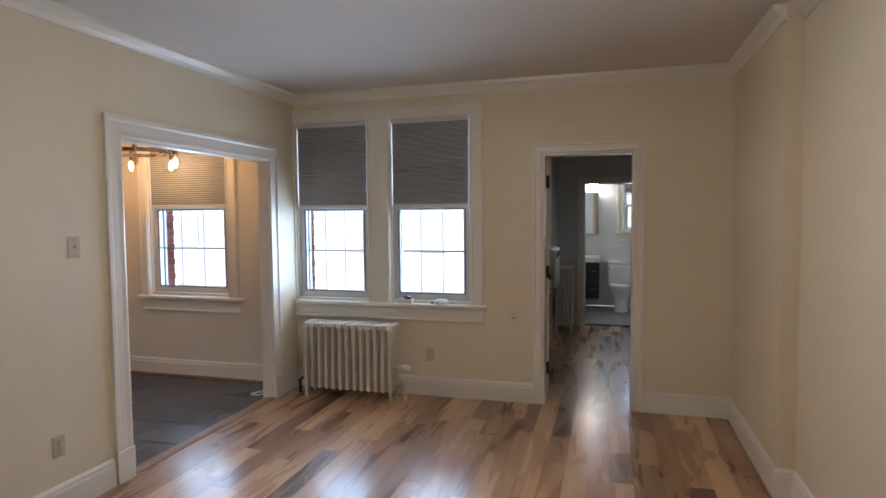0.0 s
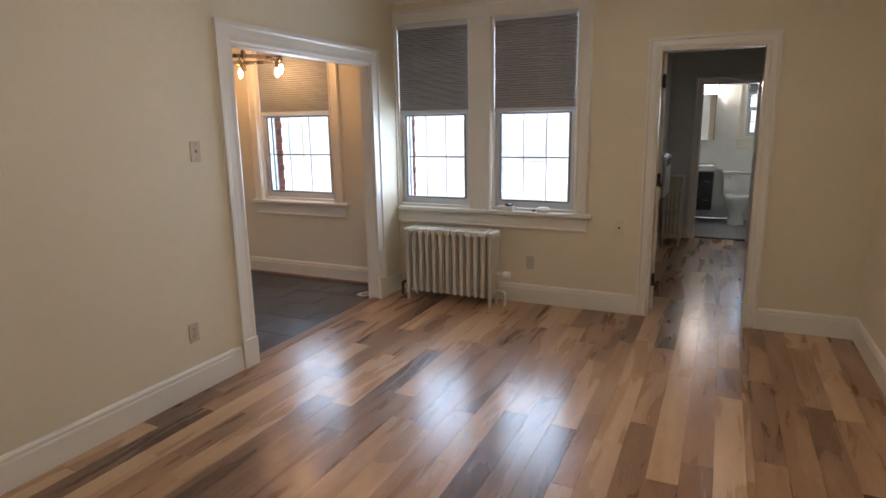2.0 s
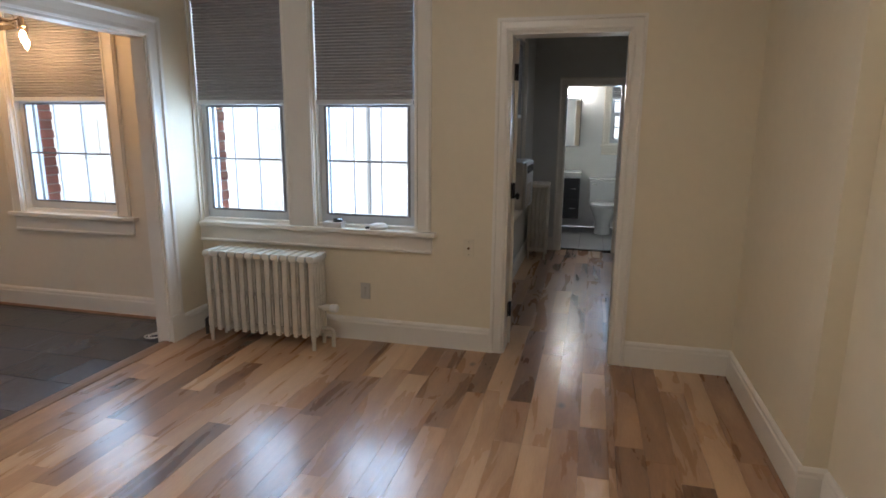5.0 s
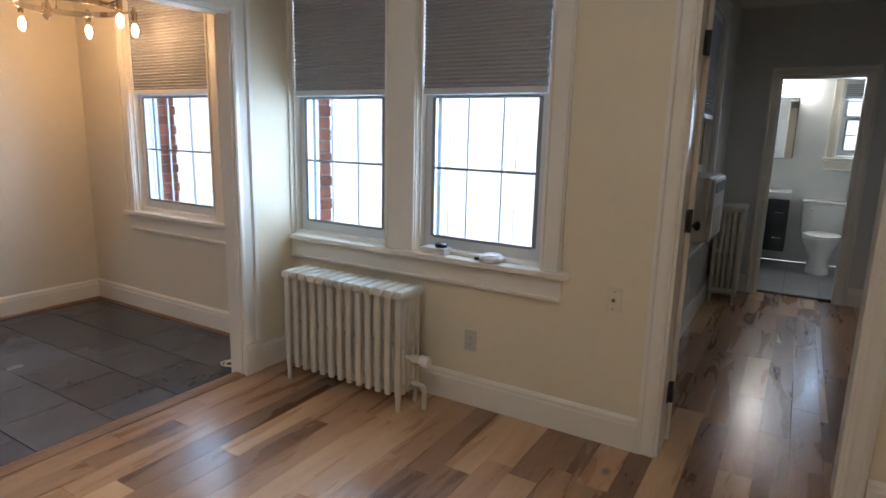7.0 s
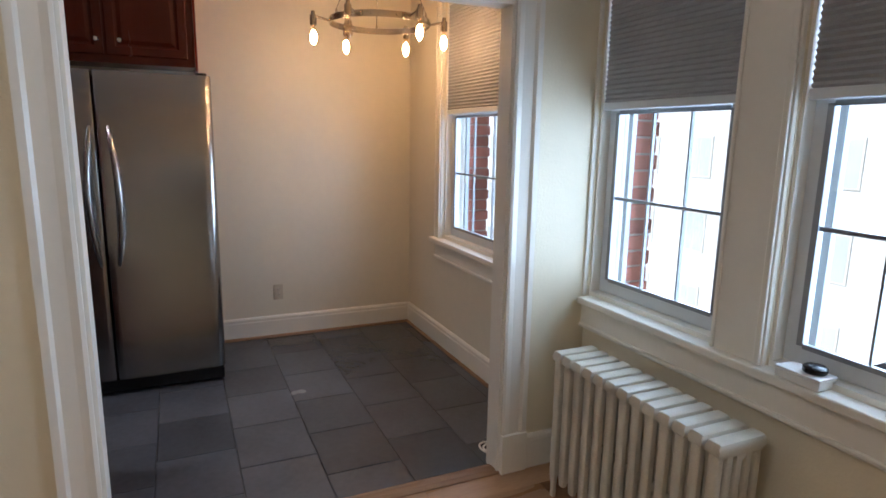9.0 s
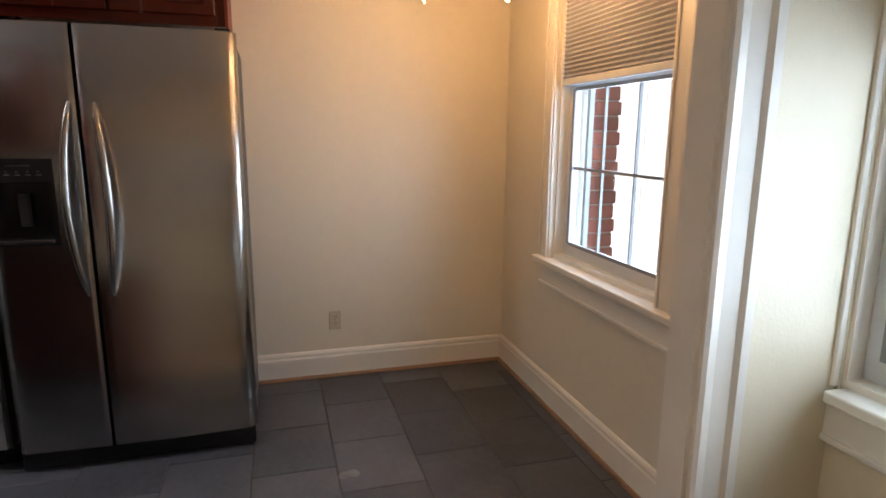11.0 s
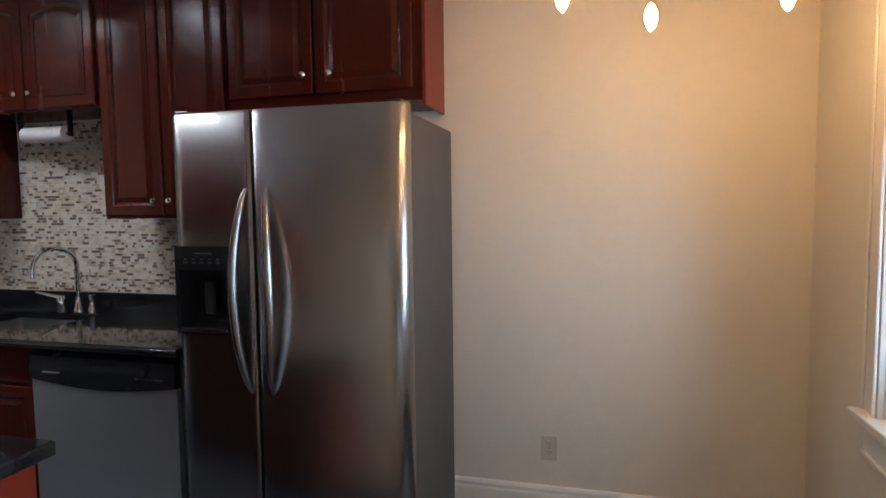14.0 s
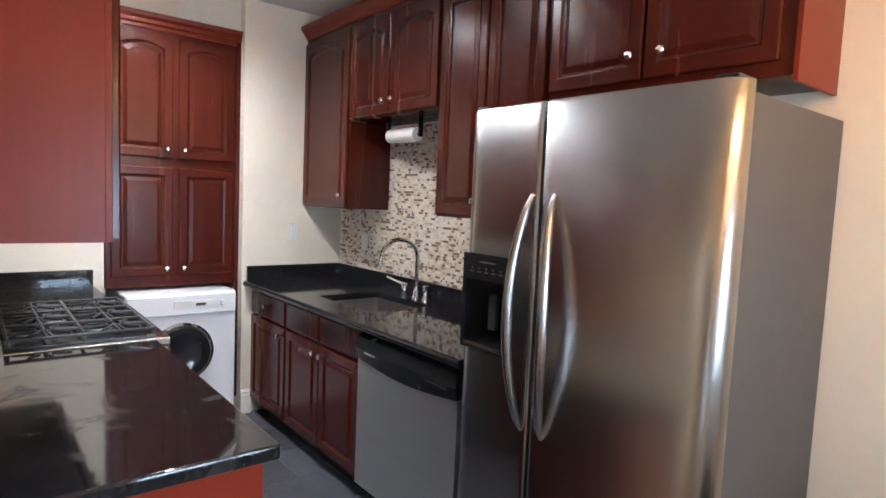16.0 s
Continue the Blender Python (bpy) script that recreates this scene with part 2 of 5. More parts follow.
PLATE = material("aged_white_plastic", (0.55, 0.52, 0.45), 0.35, vary=0.04, scale=8, bump=0.02)
PAINTED = material("cream_painted_plastic", (0.72, 0.65, 0.49), 0.4, vary=0.03, scale=8, bump=0.02)
CARDBOARD = material("white_paper", (0.72, 0.71, 0.68), 0.6, vary=0.05, scale=20)
STUCCO = material("pale_facade_paint", (0.75, 0.74, 0.70), 0.8, vary=0.1, scale=0.5, bump=0.2, bscale=20)
ASPHALT = material("pale_concrete_yard", (0.40, 0.39, 0.37), 0.9, vary=0.2, scale=1.0, bump=0.2, bscale=60)
ROOFING = material("grey_roofing", (0.12, 0.11, 0.11), 0.9, vary=0.2, scale=2)
DARKWOOD = material("dark_vanity_paint", (0.018, 0.018, 0.022), 0.4, vary=0.1, scale=8)


# ---------------------------------------------------------------- building helpers
def root_of(ob):
    v = Vector((0, 0, 0))
    while ob is not None:
        v += ob.location
        ob = ob.parent
    return v


def thing(name, at, label="", category="", group="", kind=""):
    ob = new(name)
    ob.empty_display_size = 0.1
    ob.location = at
    return tagged(ob, label, category, group, kind)


def part(name, bm, mat, parent=None, label="", smooth=False):
    """Links a bmesh, given in world coordinates, as one mesh under a thing or a part."""
    if parent is not None:
        bmesh.ops.translate(bm, verts=bm.verts, vec=-root_of(parent))
    bmesh.ops.recalc_face_normals(bm, faces=bm.faces)
    me = bpy.data.meshes.new(name)
    bm.to_mesh(me)
    bm.free()
    me.materials.append(mat)
    if smooth:
        for p in me.polygons:
            p.use_smooth = True
        me.set_sharp_from_angle(angle=radians(40))
    ob = new(name, me)
    ob.parent = parent
    if label:
        ob["label"] = label
    return ob


def solid(name, bm, mat, label="", category="", group="", kind="", smooth=False):
    return tagged(part(name, bm, mat, None, "", smooth), label, category, group, kind)


def frame_of(face, ox, oy, oz):
    """Local u (right), v (up), w (towards the viewer) of a surface that faces that way."""
    u, w = {"-y": ((1, 0, 0), (0, -1, 0)), "+x": ((0, 1, 0), (1, 0, 0)), "+y": ((-1, 0, 0), (0, 1, 0)), "-x": ((0, -1, 0), (-1, 0, 0)),
            "-z": ((1, 0, 0), (0, 0, -1))}[face]
    v = (0, 0, 1) if face != "-z" else (0, 1, 0)
    m = Matrix.Identity(4)
    for r in range(3):
        m[r][0], m[r][1], m[r][2] = u[r], v[r], w[r]
    m[0][3], m[1][3], m[2][3] = ox, oy, oz
    return m


ID = Matrix.Identity(4)


def box(bm, x0, x1, y0, y1, z0, z1, m=ID, bevel=0.0, seg=2):
    """Adds a box, with rounded edges if bevel is given, to bm."""
    c = [(x, y, z) for x in (x0, x1) for y in (y0, y1) for z in (z0, z1)]
    vs = [bm.verts.new(m @ Vector(p)) for p in c]
    fs = [bm.faces.new([vs[i] for i in q]) for q in ((0, 1, 3, 2), (4, 6, 7, 5), (0, 4, 5, 1), (2, 3, 7, 6), (0, 2, 6, 4), (1, 5, 7, 3))]
    if bevel > 0:
        es = list({e for f in fs for e in f.edges})
        bmesh.ops.bevel(bm, geom=es, offset=bevel, segments=seg, profile=0.5, affect="EDGES")
    return bm


def boxbm(*a, **k):
    return box(bmesh.new(), *a, **k)


def ring_loft(bm, rings, cap0=True, cap1=True, closed=True):
    """Skins equal rings of points."""
    vs = [[bm.verts.new(p) for p in r] for r in rings]
    n = len(vs[0])
    for a, b in zip(vs, vs[1:]):
        for i in range(n if closed else n - 1):
            j = (i + 1) % n
            bm.faces.new((a[i], a[j], b[j], b[i]))
    if cap0:
        bm.faces.new(vs[0][::-1])
    if cap1:
        bm.faces.new(vs[-1])
    return bm


def lathe(bm, profile, m=ID, seg=16, cap=True):
    """Turns (radius, height) pairs about the local z axis."""
    rings = [[m @ Vector((max(r, 1e-4) * math.cos(2 * math.pi * i / seg), max(r, 1e-4) * math.sin(2 * math.pi * i / seg), h)) for i in range(seg)] for r, h in profile]
    return ring_loft(bm, rings, cap, cap)


def tube(bm, pts, r, seg=8):
    """A round bar along points; r may be a list."""
    pts = [Vector(p) for p in pts]
    rings = []
    ref = None
    for i, p in enumerate(pts):
        d = (pts[min(i + 1, len(pts) - 1)] - pts[max(i - 1, 0)]).normalized()
        if ref is None:
            ref = d.orthogonal().normalized()
        a = (ref - d * ref.dot(d)).normalized()
        ref = a
        b = d.cross(a)
        rr = r[i] if isinstance(r, (list, tuple)) else r
        rings.append([p + (a * math.cos(2 * math.pi * k / seg) + b * math.sin(2 * math.pi * k / seg)) * rr for k in range(seg)])
    return ring_loft(bm, rings)


def sweep(bm, profile, p0, p1, out):
    """A moulding: profile of (out, up) pairs swept from p0 to p1."""
    p0, p1, out = Vector(p0), Vector(p1), Vector(out)
    up = Vector((0, 0, 1))
    return ring_loft(bm, [[p + out * a + up * b for a, b in profile] for p in (p0, p1)])


def wall(name, face, plane, thick, u0, u1, z0, z1, mat, openings=(), label="", back=None):
    """A wall whose room side lies in a plane, with openings (u0, u1, z0, z1) through it; u runs along x or y."""
    us = sorted({u0, u1, *[o[k] for o in openings for k in (0, 1)]})
    zs = sorted({z0, z1, *[o[k] for o in openings for k in (2, 3)]})
    us, zs = [u for u in us if u0 <= u <= u1], [z for z in zs if z0 <= z <= z1]
    sign = {"-y": 1, "+y": -1, "+x": -1, "-x": 1}[face]

    def full(i, k):
        if not (0 <= i < len(us) - 1 and 0 <= k < len(zs) - 1):
            return False
        cu, cz = (us[i] + us[i + 1]) / 2, (zs[k] + zs[k + 1]) / 2
        return not any(o[0] < cu < o[1] and o[2] < cz < o[3] for o in openings)

    bm = bmesh.new()
    cache = {}

    def vert(u, z, d):
        key = (u, z, d)
        if key not in cache:
            w = plane + sign * thick * d
            cache[key] = bm.verts.new((u, w, z) if face[1] == "y" else (w, u, z))
        return cache[key]

    for i in range(len(us) - 1):
        for k in range(len(zs) - 1):
            if not full(i, k):
                continue
            a, b, c, d = us[i], us[i + 1], zs[k], zs[k + 1]
            for s in (0, 1):
                bm.faces.new([vert(a, c, s), vert(b, c, s), vert(b, d, s), vert(a, d, s)])
            for (p, q), nb in ((((a, c), (b, c)), (i, k - 1)), (((a, d), (b, d)), (i, k + 1)), (((a, c), (a, d)), (i - 1, k)), (((b, c), (b, d)), (i + 1, k))):
                if not full(*nb):
                    bm.faces.new([vert(*p, 0), vert(*q, 0), vert(*q, 1), vert(*p, 1)])
    return solid(name, bm, mat, label, "wall", kind="structure")


# ---------------------------------------------------------------- plan
RX, RX2, BACK = 3.70, 3.79, -6.4      # right wall (projecting part, rest), rear wall
CH, KH, HH = 2.68, 2.76, 2.62         # ceilings: living room, kitchen, hall
KX, KY = -2.300, -4.80                # kitchen rear wall and end wall
LW = 0.09                             # thickness of the wall between living room and kitchen
OPEN_Y0, OPEN_Y1, OPEN_Z = -2.005, -0.43, 2.055
DX0, DX1, DZ = 2.275, 2.985, 2.07     # doorway to the hall
HX = 2.07                             # hall, outer wall
BY, BBY = 3.63, 5.60                  # bath partition and bath rear wall
WIN_A, WIN_B, WIN_K = (0.012, 0.728), (0.938, 1.665), (-1.64, -0.735)
WZ0, WZ1 = 0.80, 2.42

# ---------------------------------------------------------------- walls
wall("wall_south_living", "-y", 0.0, 0.16, -LW, RX2 + 0.2, 0, CH, WALL,
     [(*WIN_A, WZ0, WZ1), (*WIN_B, WZ0, WZ1), (DX0, DX1, -1, DZ)], "cream painted plaster wall with a pair of windows")
wall("wall_south_kitchen", "-y", 0.0, 0.16, KX - 0.2, -LW, 0, KH, KWALL, [(*WIN_K, WZ0, WZ1)], "cream painted kitchen window wall")
wall("wall_between", "+x", 0.0, LW, BACK - 0.15, 0.0, 0, CH, WALL, [(OPEN_Y0, OPEN_Y1, -1, OPEN_Z)], "cream painted wall with a cased opening to the kitchen")
wall("wall_between_kitchen_side", "-x", -LW - 0.004, -0.003, KY - 0.15, 0.0, 0, KH, KWALL, [(OPEN_Y0, OPEN_Y1, -1, OPEN_Z)], "cream painted kitchen side of the dividing wall")
wall("wall_east", "-x", RX2, 0.2, BACK - 0.15, 0.16, 0, CH, WALL, (), "cream painted plaster side wall")
solid("wall_east_projection", boxbm(RX, RX2 + 0.01, -1.31, 0.0, 0, CH), WALL, "projecting cream painted chimney breast of the side wall", "wall", kind="structure")
wall("wall_north", "+y", BACK, 0.15, 0, RX2, 0, CH, WALL, (), "plain cream painted rear wall")
wall("wall_kitchen_rear", "+x", KX, 0.2, KY - 0.15, 0.0, 0, KH, KWALL, (), "cream painted kitchen wall behind the fridge")
wall("wall_kitchen_end", "+y", KY - 0.02, 0.15, -0.765, -LW - 0.008, 0, KH, KWALL, (), "white painted kitchen end wall beside the pantry")
wall("wall_kitchen_end_sink", "+y", KY + 0.08, 0.08, KX, -1.560, 0, KH, KWALL, (), "white painted kitchen end wall beside the sink counter")
wall("wall_kitchen_alcove", "+y", KY - 0.75, 0.1, -1.7, -0.6, 0, KH, KWALL, (), "plain wall behind the washing machine")
wall("wall_kitchen_alcove_west", "+x", -1.560, 0.1, KY - 0.75, KY, 0, KH, KWALL, (), "plain side wall of the laundry alcove")
wall("wall_kitchen_alcove_east", "-x", -0.765, 0.1, KY - 0.75, KY - 0.17, 0, KH, KWALL, (), "plain side wall of the laundry alcove")
wall("wall_kitchen_header", "+y", KY, 0.15, -1.560, -0.765, 2.56, KH, KWALL, (), "white painted wall above the pantry")
HW = (1.00, 2.50)                     # hall window along y
wall("wall_hall_west", "+x", HX, 0.27, 0.16, BBY + 0.2, 0, HH, GREYWALL, [(*HW, 0.74, 2.35)], "pale grey painted hall wall with a window")
wall("wall_hall_east", "-x", 3.62, 0.12, 0.16, BBY, 0, HH, GREYWALL, (), "plain pale grey hall wall")
BDX0, BDX1, BDZ = 2.455, 3.10, 2.01
wall("wall_bath_partition", "-y", BY, 0.11, HX, 3.62, 0, HH, GREYWALL, [(BDX0, BDX1, -1, BDZ)], "pale grey painted wall with the bathroom doorway")
BW = (3.02, 3.52)
wall("wall_bath_rear", "-y", BBY, 0.2, HX, 3.74, 0, HH, WTILE, [(*BW, 1.26, 2.14)], "pale bathroom wall with a small window")

# ---------------------------------------------------------------- ceilings
solid("ceiling_living", boxbm(-LW, RX2 + 0.2, BACK - 0.15, 0.16, CH, CH + 0.15), CEIL, "plain painted plaster ceiling", "ceiling", kind="structure")
solid("ceiling_kitchen", boxbm(KX - 0.2, -LW - 0.008, KY - 0.9, 0.16, KH, KH + 0.15), CEIL, "plain painted kitchen ceiling", "ceiling", kind="structure")
solid("ceiling_hall", boxbm(HX - 0.27, 3.74, 0.16, BBY + 0.2, HH, HH + 0.15), CEIL, "plain painted hall ceiling", "ceiling", kind="structure")


# ---------------------------------------------------------------- crown, baseboards, casings
CROWN = [(0, 0), (0.012, 0), (0.018, 0.012), (0.030, 0.030), (0.052, 0.048), (0.066, 0.058), (0.070, 0.085), (0, 0.085)]


def crown(name, p0, p1, out, z):
    return solid(name, sweep(bmesh.new(), CROWN, (*p0, z - 0.085), (*p1, z - 0.085), out), TRIM, "white painted crown moulding under the ceiling", "crown moulding", kind="structure")


crown("crown_moulding", (0, 0), (RX, 0), (0, -1, 0), CH)
crown("crown_moulding", (0, BACK), (0, 0), (1, 0, 0), CH)
crown("crown_moulding", (RX, -1.31), (RX, 0), (-1, 0, 0), CH)
crown("crown_moulding", (RX, -1.31), (RX2, -1.31), (0, -1, 0), CH)
crown("crown_moulding", (RX2, BACK), (RX2, -1.31), (-1, 0, 0), CH)

BASE = [(0, 0), (0.020, 0), (0.020, 0.125), (0.016, 0.135), (0.016, 0.150), (0.010, 0.160), (0.004, 0.165), (0, 0.165)]
SHOE = [(0, 0), (0.014, 0), (0.012, 0.010), (0.006, 0.016), (0, 0.018)]


def baseboard(p0, p1, out, shoe=None):
    ob = thing("baseboard", (*p0, 0), "tall white painted baseboard with a moulded cap", "baseboard", kind="structure")
    part("board", sweep(bmesh.new(), BASE, (*p0, 0), (*p1, 0), out), TRIM, ob)
    if shoe is not None:
        q = Vector((*out[:2], 0)) * 0.0205
        part("shoe_moulding", sweep(bmesh.new(), SHOE, (p0[0] + q.x, p0[1] + q.y, 0), (p1[0] + q.x, p1[1] + q.y, 0), out), shoe, ob, "thin stained wooden shoe moulding")
    return ob


baseboard((0.0, 0), (DX0 - 0.085, 0), (0, -1, 0))
baseboard((DX1 + 0.085, 0), (RX, 0), (0, -1, 0))
baseboard((0, BACK), (0, OPEN_Y0 - 0.135), (1, 0, 0))
baseboard((0, OPEN_Y1 + 0.135), (0, -0.02), (1, 0, 0))
baseboard((RX, -1.31), (RX, -0.02), (-1, 0, 0))
baseboard((RX - 0.02, -1.31), (RX2, -1.31), (0, -1, 0))
baseboard((RX2, BACK), (RX2, -1.33), (-1, 0, 0))
baseboard((0.02, BACK), (RX2 - 0.02, BACK), (0, 1, 0))
baseboard((KX, 0), (-LW, 0), (0, -1, 0), THRESH)
baseboard((KX, -2.5), (KX, -0.02), (1, 0, 0), THRESH)
baseboard((HX, 0.16), (HX, BY), (1, 0, 0))
baseboard((HX + 0.02, BY), (BDX0 - 0.09, BY), (0, -1, 0))
baseboard((BDX1 + 0.09, BY), (3.60, BY), (0, -1, 0))
baseboard((3.62, 0.16), (3.62, BY), (-1, 0, 0))
tagged(solid("baseboard_laundry_jamb", sweep(bmesh.new(), BASE, (-1.63, KY + 0.08, 0), (-1.560, KY + 0.08, 0), (0, 1, 0)), TRIM), "short white baseboard end beside the pantry", "baseboard", kind="structure")


def casing(name, face, plane, u0, u1, top, width, label, deep=0.024, plinth=True, jamb=0.0, foot=0.0):
    """Casing boards round an opening in a wall, with plinth blocks; jamb: depth of the lining."""
    o = {"-y": (0, plane, 0), "+x": (plane, 0, 0), "-x": (plane, 0, 0), "+y": (0, plane, 0)}[face]
    m = frame_of(face, *o)
    s = -1 if face in ("+y", "-x") else 1
    a, b = sorted((u0 * s, u1 * s))
    ob = thing(name, o, label, "door casing", kind="structure")
    prof = [(0, 0), (0, 0.016), (0.012, 0.020), (0.30 * width, 0.015), (0.70 * width, 0.015), (0.80 * width, deep), (width, deep), (width, 0)]

    def strip(pa, pb, inward):
        bm = bmesh.new()
        return ring_loft(bm, [[m @ Vector((p[0] + inward[0] * q[0], p[1] + k * q[0], q[1])) for q in prof] for p, k in ((pa, 0), (pb, 1))])

    h = 0.19 if plinth else 0.0
    part("side_casing", strip((a, h + foot), (a, top), (-1, 0)), TRIM, ob)
    part("side_casing", strip((b, h + foot), (b, top), (1, 0)), TRIM, ob)
    bm = bmesh.new()
    ring_loft(bm, [[m @ Vector((p + k * q[0], top + q[0], q[1])) for q in prof] for p, k in ((a, -1), (b, 1))])
    part("head_casing", bm, TRIM, ob)
    if plinth:
        part("plinth_block", boxbm(a - width - 0.004, a + 0.002, 0, h, 0, deep + 0.006, m=m, bevel=0.003), TRIM, ob)
        part("plinth_block", boxbm(b - 0.002, b + width + 0.004, 0, h, 0, deep + 0.006, m=m, bevel=0.003), TRIM, ob)
    if jamb:
        part("jamb_lining", boxbm(a - 0.004, a + 0.014, 0, top + 0.004, -jamb - 0.004, 0.003, m=m), TRIM, ob)
        part("jamb_lining", boxbm(b - 0.014, b + 0.004, 0, top + 0.004, -jamb - 0.004, 0.003, m=m), TRIM, ob)
        part("head_lining", boxbm(a + 0.014, b - 0.014, top - 0.014, top + 0.004, -jamb - 0.004, 0.003, m=m), TRIM, ob)
    return ob


casing("kitchen_opening_casing", "+x", 0.0, OPEN_Y0, OPEN_Y1, OPEN_Z, 0.125, "wide white painted casing of the kitchen opening", jamb=LW)
casing("hall_door_casing", "-y", 0.0, DX0, DX1, DZ, 0.082, "white painted casing of the hall doorway", jamb=0.16, plinth=False)
casing("bath_door_casing", "-y", BY, BDX0, BDX1, BDZ, 0.085, "white painted casing of the bathroom doorway", jamb=0.11, plinth=False)


# ---------------------------------------------------------------- windows
def sash(name, m, u0, u1, v0, v1, w, parent, cols, rows, rail=0.050):
    """A window sash with its muntins and panes."""
    bm = bmesh.new()
    box(bm, u0, u0 + rail, v0, v1, w - 0.035, w, m=m)
    box(bm, u1 - rail, u1, v0, v1, w - 0.035, w, m=m)
    box(bm, u0 + rail, u1 - rail, v0, v0 + rail * 1.2, w - 0.035, w, m=m)
    box(bm, u0 + rail, u1 - rail, v1 - rail * 0.8, v1, w - 0.035, w, m=m)
    ob = part(name, bm, VINYL, parent)
    a0, a1, b0, b1 = u0 + rail, u1 - rail, v0 + rail * 1.2, v1 - rail * 0.8
    # dark strips round the glass: shade of the backlit white sash, put into colour
    bm = bmesh.new()
    for p in (a0, a1):
        box(bm, p - 0.010, p + 0.010, b0, b1, w - 0.002, w + 0.004, m=m)
    for p in (b0, b1):
        box(bm, a0 + 0.010, a1 - 0.010, p - 0.008, p + 0.008, w - 0.002, w + 0.004, m=m)
    part("glazing_bead", bm, ALU, ob, "dark strip for the backlit inner edge of the sash")
    for c in range(1, cols):
        p = a0 + (a1 - a0) * c / cols
        part("muntin", boxbm(p - 0.0038, p + 0.0038, b0, b1, w - 0.026, w - 0.012, m=m), ALU, ob)
    for r in range(1, rows):
        p = b0 + (b1 - b0) * r / rows
        part("muntin", boxbm(a0, a1, p - 0.0065, p + 0.0065, w - 0.027, w - 0.010, m=m), ALU, ob)
    for c in range(cols):
        for r in range(rows):
            q = part("pane", boxbm(a0 + (a1 - a0) * c / cols, a0 + (a1 - a0) * (c + 1) / cols, b0 + (b1 - b0) * r / rows, b0 + (b1 - b0) * (r + 1) / rows,
                                   w - 0.020, w - 0.017, m=m), GLASS, ob)
            q.visible_shadow = False


def window(name, face, plane, u0, u1, v0, v1, split, label, thick=0.16, cols=3, rows=2):
    o = {"-y": (0, plane, 0), "+x": (plane, 0, 0)}[face]
    m = frame_of(face, *o)
    ob = thing(name, o, label, "window", kind="structure")
    bm = bmesh.new()
    for a, b, c, d in ((u0 - 0.003, u0 + 0.012, v0, v1), (u1 - 0.012, u1 + 0.003, v0, v1), (u0 + 0.012, u1 - 0.012, v1 - 0.03, v1 + 0.003), (u0 + 0.012, u1 - 0.012, v0 - 0.003, v0 + 0.03)):
        box(bm, a, b, c, d, -thick - 0.02, -0.012, m=m)
    part("window_frame", bm, TRIM, ob)
    sash("lower_sash", m, u0 + 0.013, u1 - 0.013, v0 + 0.032, split + 0.02, -0.060, ob, cols, rows)
    sash("upper_sash", m, u0 + 0.013, u1 - 0.013, split - 0.02, v1 - 0.032, -0.105, ob, cols, rows, 0.032)
    part("storm_frame", boxbm(u0 + 0.03, u0 + 0.055, v0 + 0.03, v1 - 0.03, -thick - 0.015, -thick + 0.01, m=m), ALU, ob, "grey storm window track")
    part("storm_frame", boxbm(u1 - 0.055, u1 - 0.03, v0 + 0.03, v1 - 0.03, -thick - 0.015, -thick + 0.01, m=m), ALU, ob, "grey storm window track")
    return ob


window("window_1", "-y", 0.0, *WIN_A, WZ0, WZ1, 1.655, "white double-hung window with a six-light lower sash")
window("window_2", "-y", 0.0, *WIN_B, WZ0, WZ1, 1.655, "white double-hung window with a six-light lower sash")
window("window_3", "-y", 0.0, *WIN_K, WZ0, WZ1, 1.675, "white double-hung kitchen window with grey muntins")
window("window_4", "+x", HX, *HW, 0.74, 2.35, 1.60, "white hall window behind an air conditioner", thick=0.27)
window("window_5", "-y", BBY, *BW, 1.26, 2.14, 1.72, "small white bathroom window", thick=0.2, cols=2)


def window_trim(name, x0, x1, boards, sill, apron, top, label, face="-y", plane=0.0):
    """Casing boards, stool and apron round a window or a pair of them."""
    m = frame_of(face, *{"-y": (0, plane, 0), "+x": (plane, 0, 0)}[face])
    ob = thing(name, m.translation, label, "window trim", kind="structure")
    z0 = sill[2]
    for a, b in boards:
        bm = box(bmesh.new(), a, b, z0, top[0], 0, 0.018, m=m, bevel=0.003)
        part("side_casing", bm, TRIM, ob)
        if b - a > 0.05:
            part("casing_bead", boxbm(b - 0.028, b - 0.006, z0, top[0], 0.0185, 0.030, m=m, bevel=0.004), TRIM, ob)
            part("casing_bead", boxbm(a + 0.006, a + 0.022, z0, top[0], 0.0185, 0.026, m=m, bevel=0.004), TRIM, ob)
    part("head_casing", boxbm(x0, x1, top[0], top[1], 0, 0.020, m=m, bevel=0.003), TRIM, ob)
    part("head_cap", boxbm(x0, x1 + 0.012, top[1], top[1] + 0.022, 0, 0.034, m=m, bevel=0.005), TRIM, ob)
    part("window_sill", boxbm(sill[0], sill[1], z0 - 0.032, z0, -0.055, 0.058, m=m, bevel=0.006), TRIM, ob, "white painted window stool")
    part("apron", boxbm(apron[0], apron[1], z0 - 0.135, z0 - 0.034, 0, 0.018, m=m, bevel=0.003), TRIM, ob)
    part("apron_bead", boxbm(apron[0], apron[1], z0 - 0.150, z0 - 0.130, 0, 0.028, m=m, bevel=0.006), TRIM, ob)
    return ob


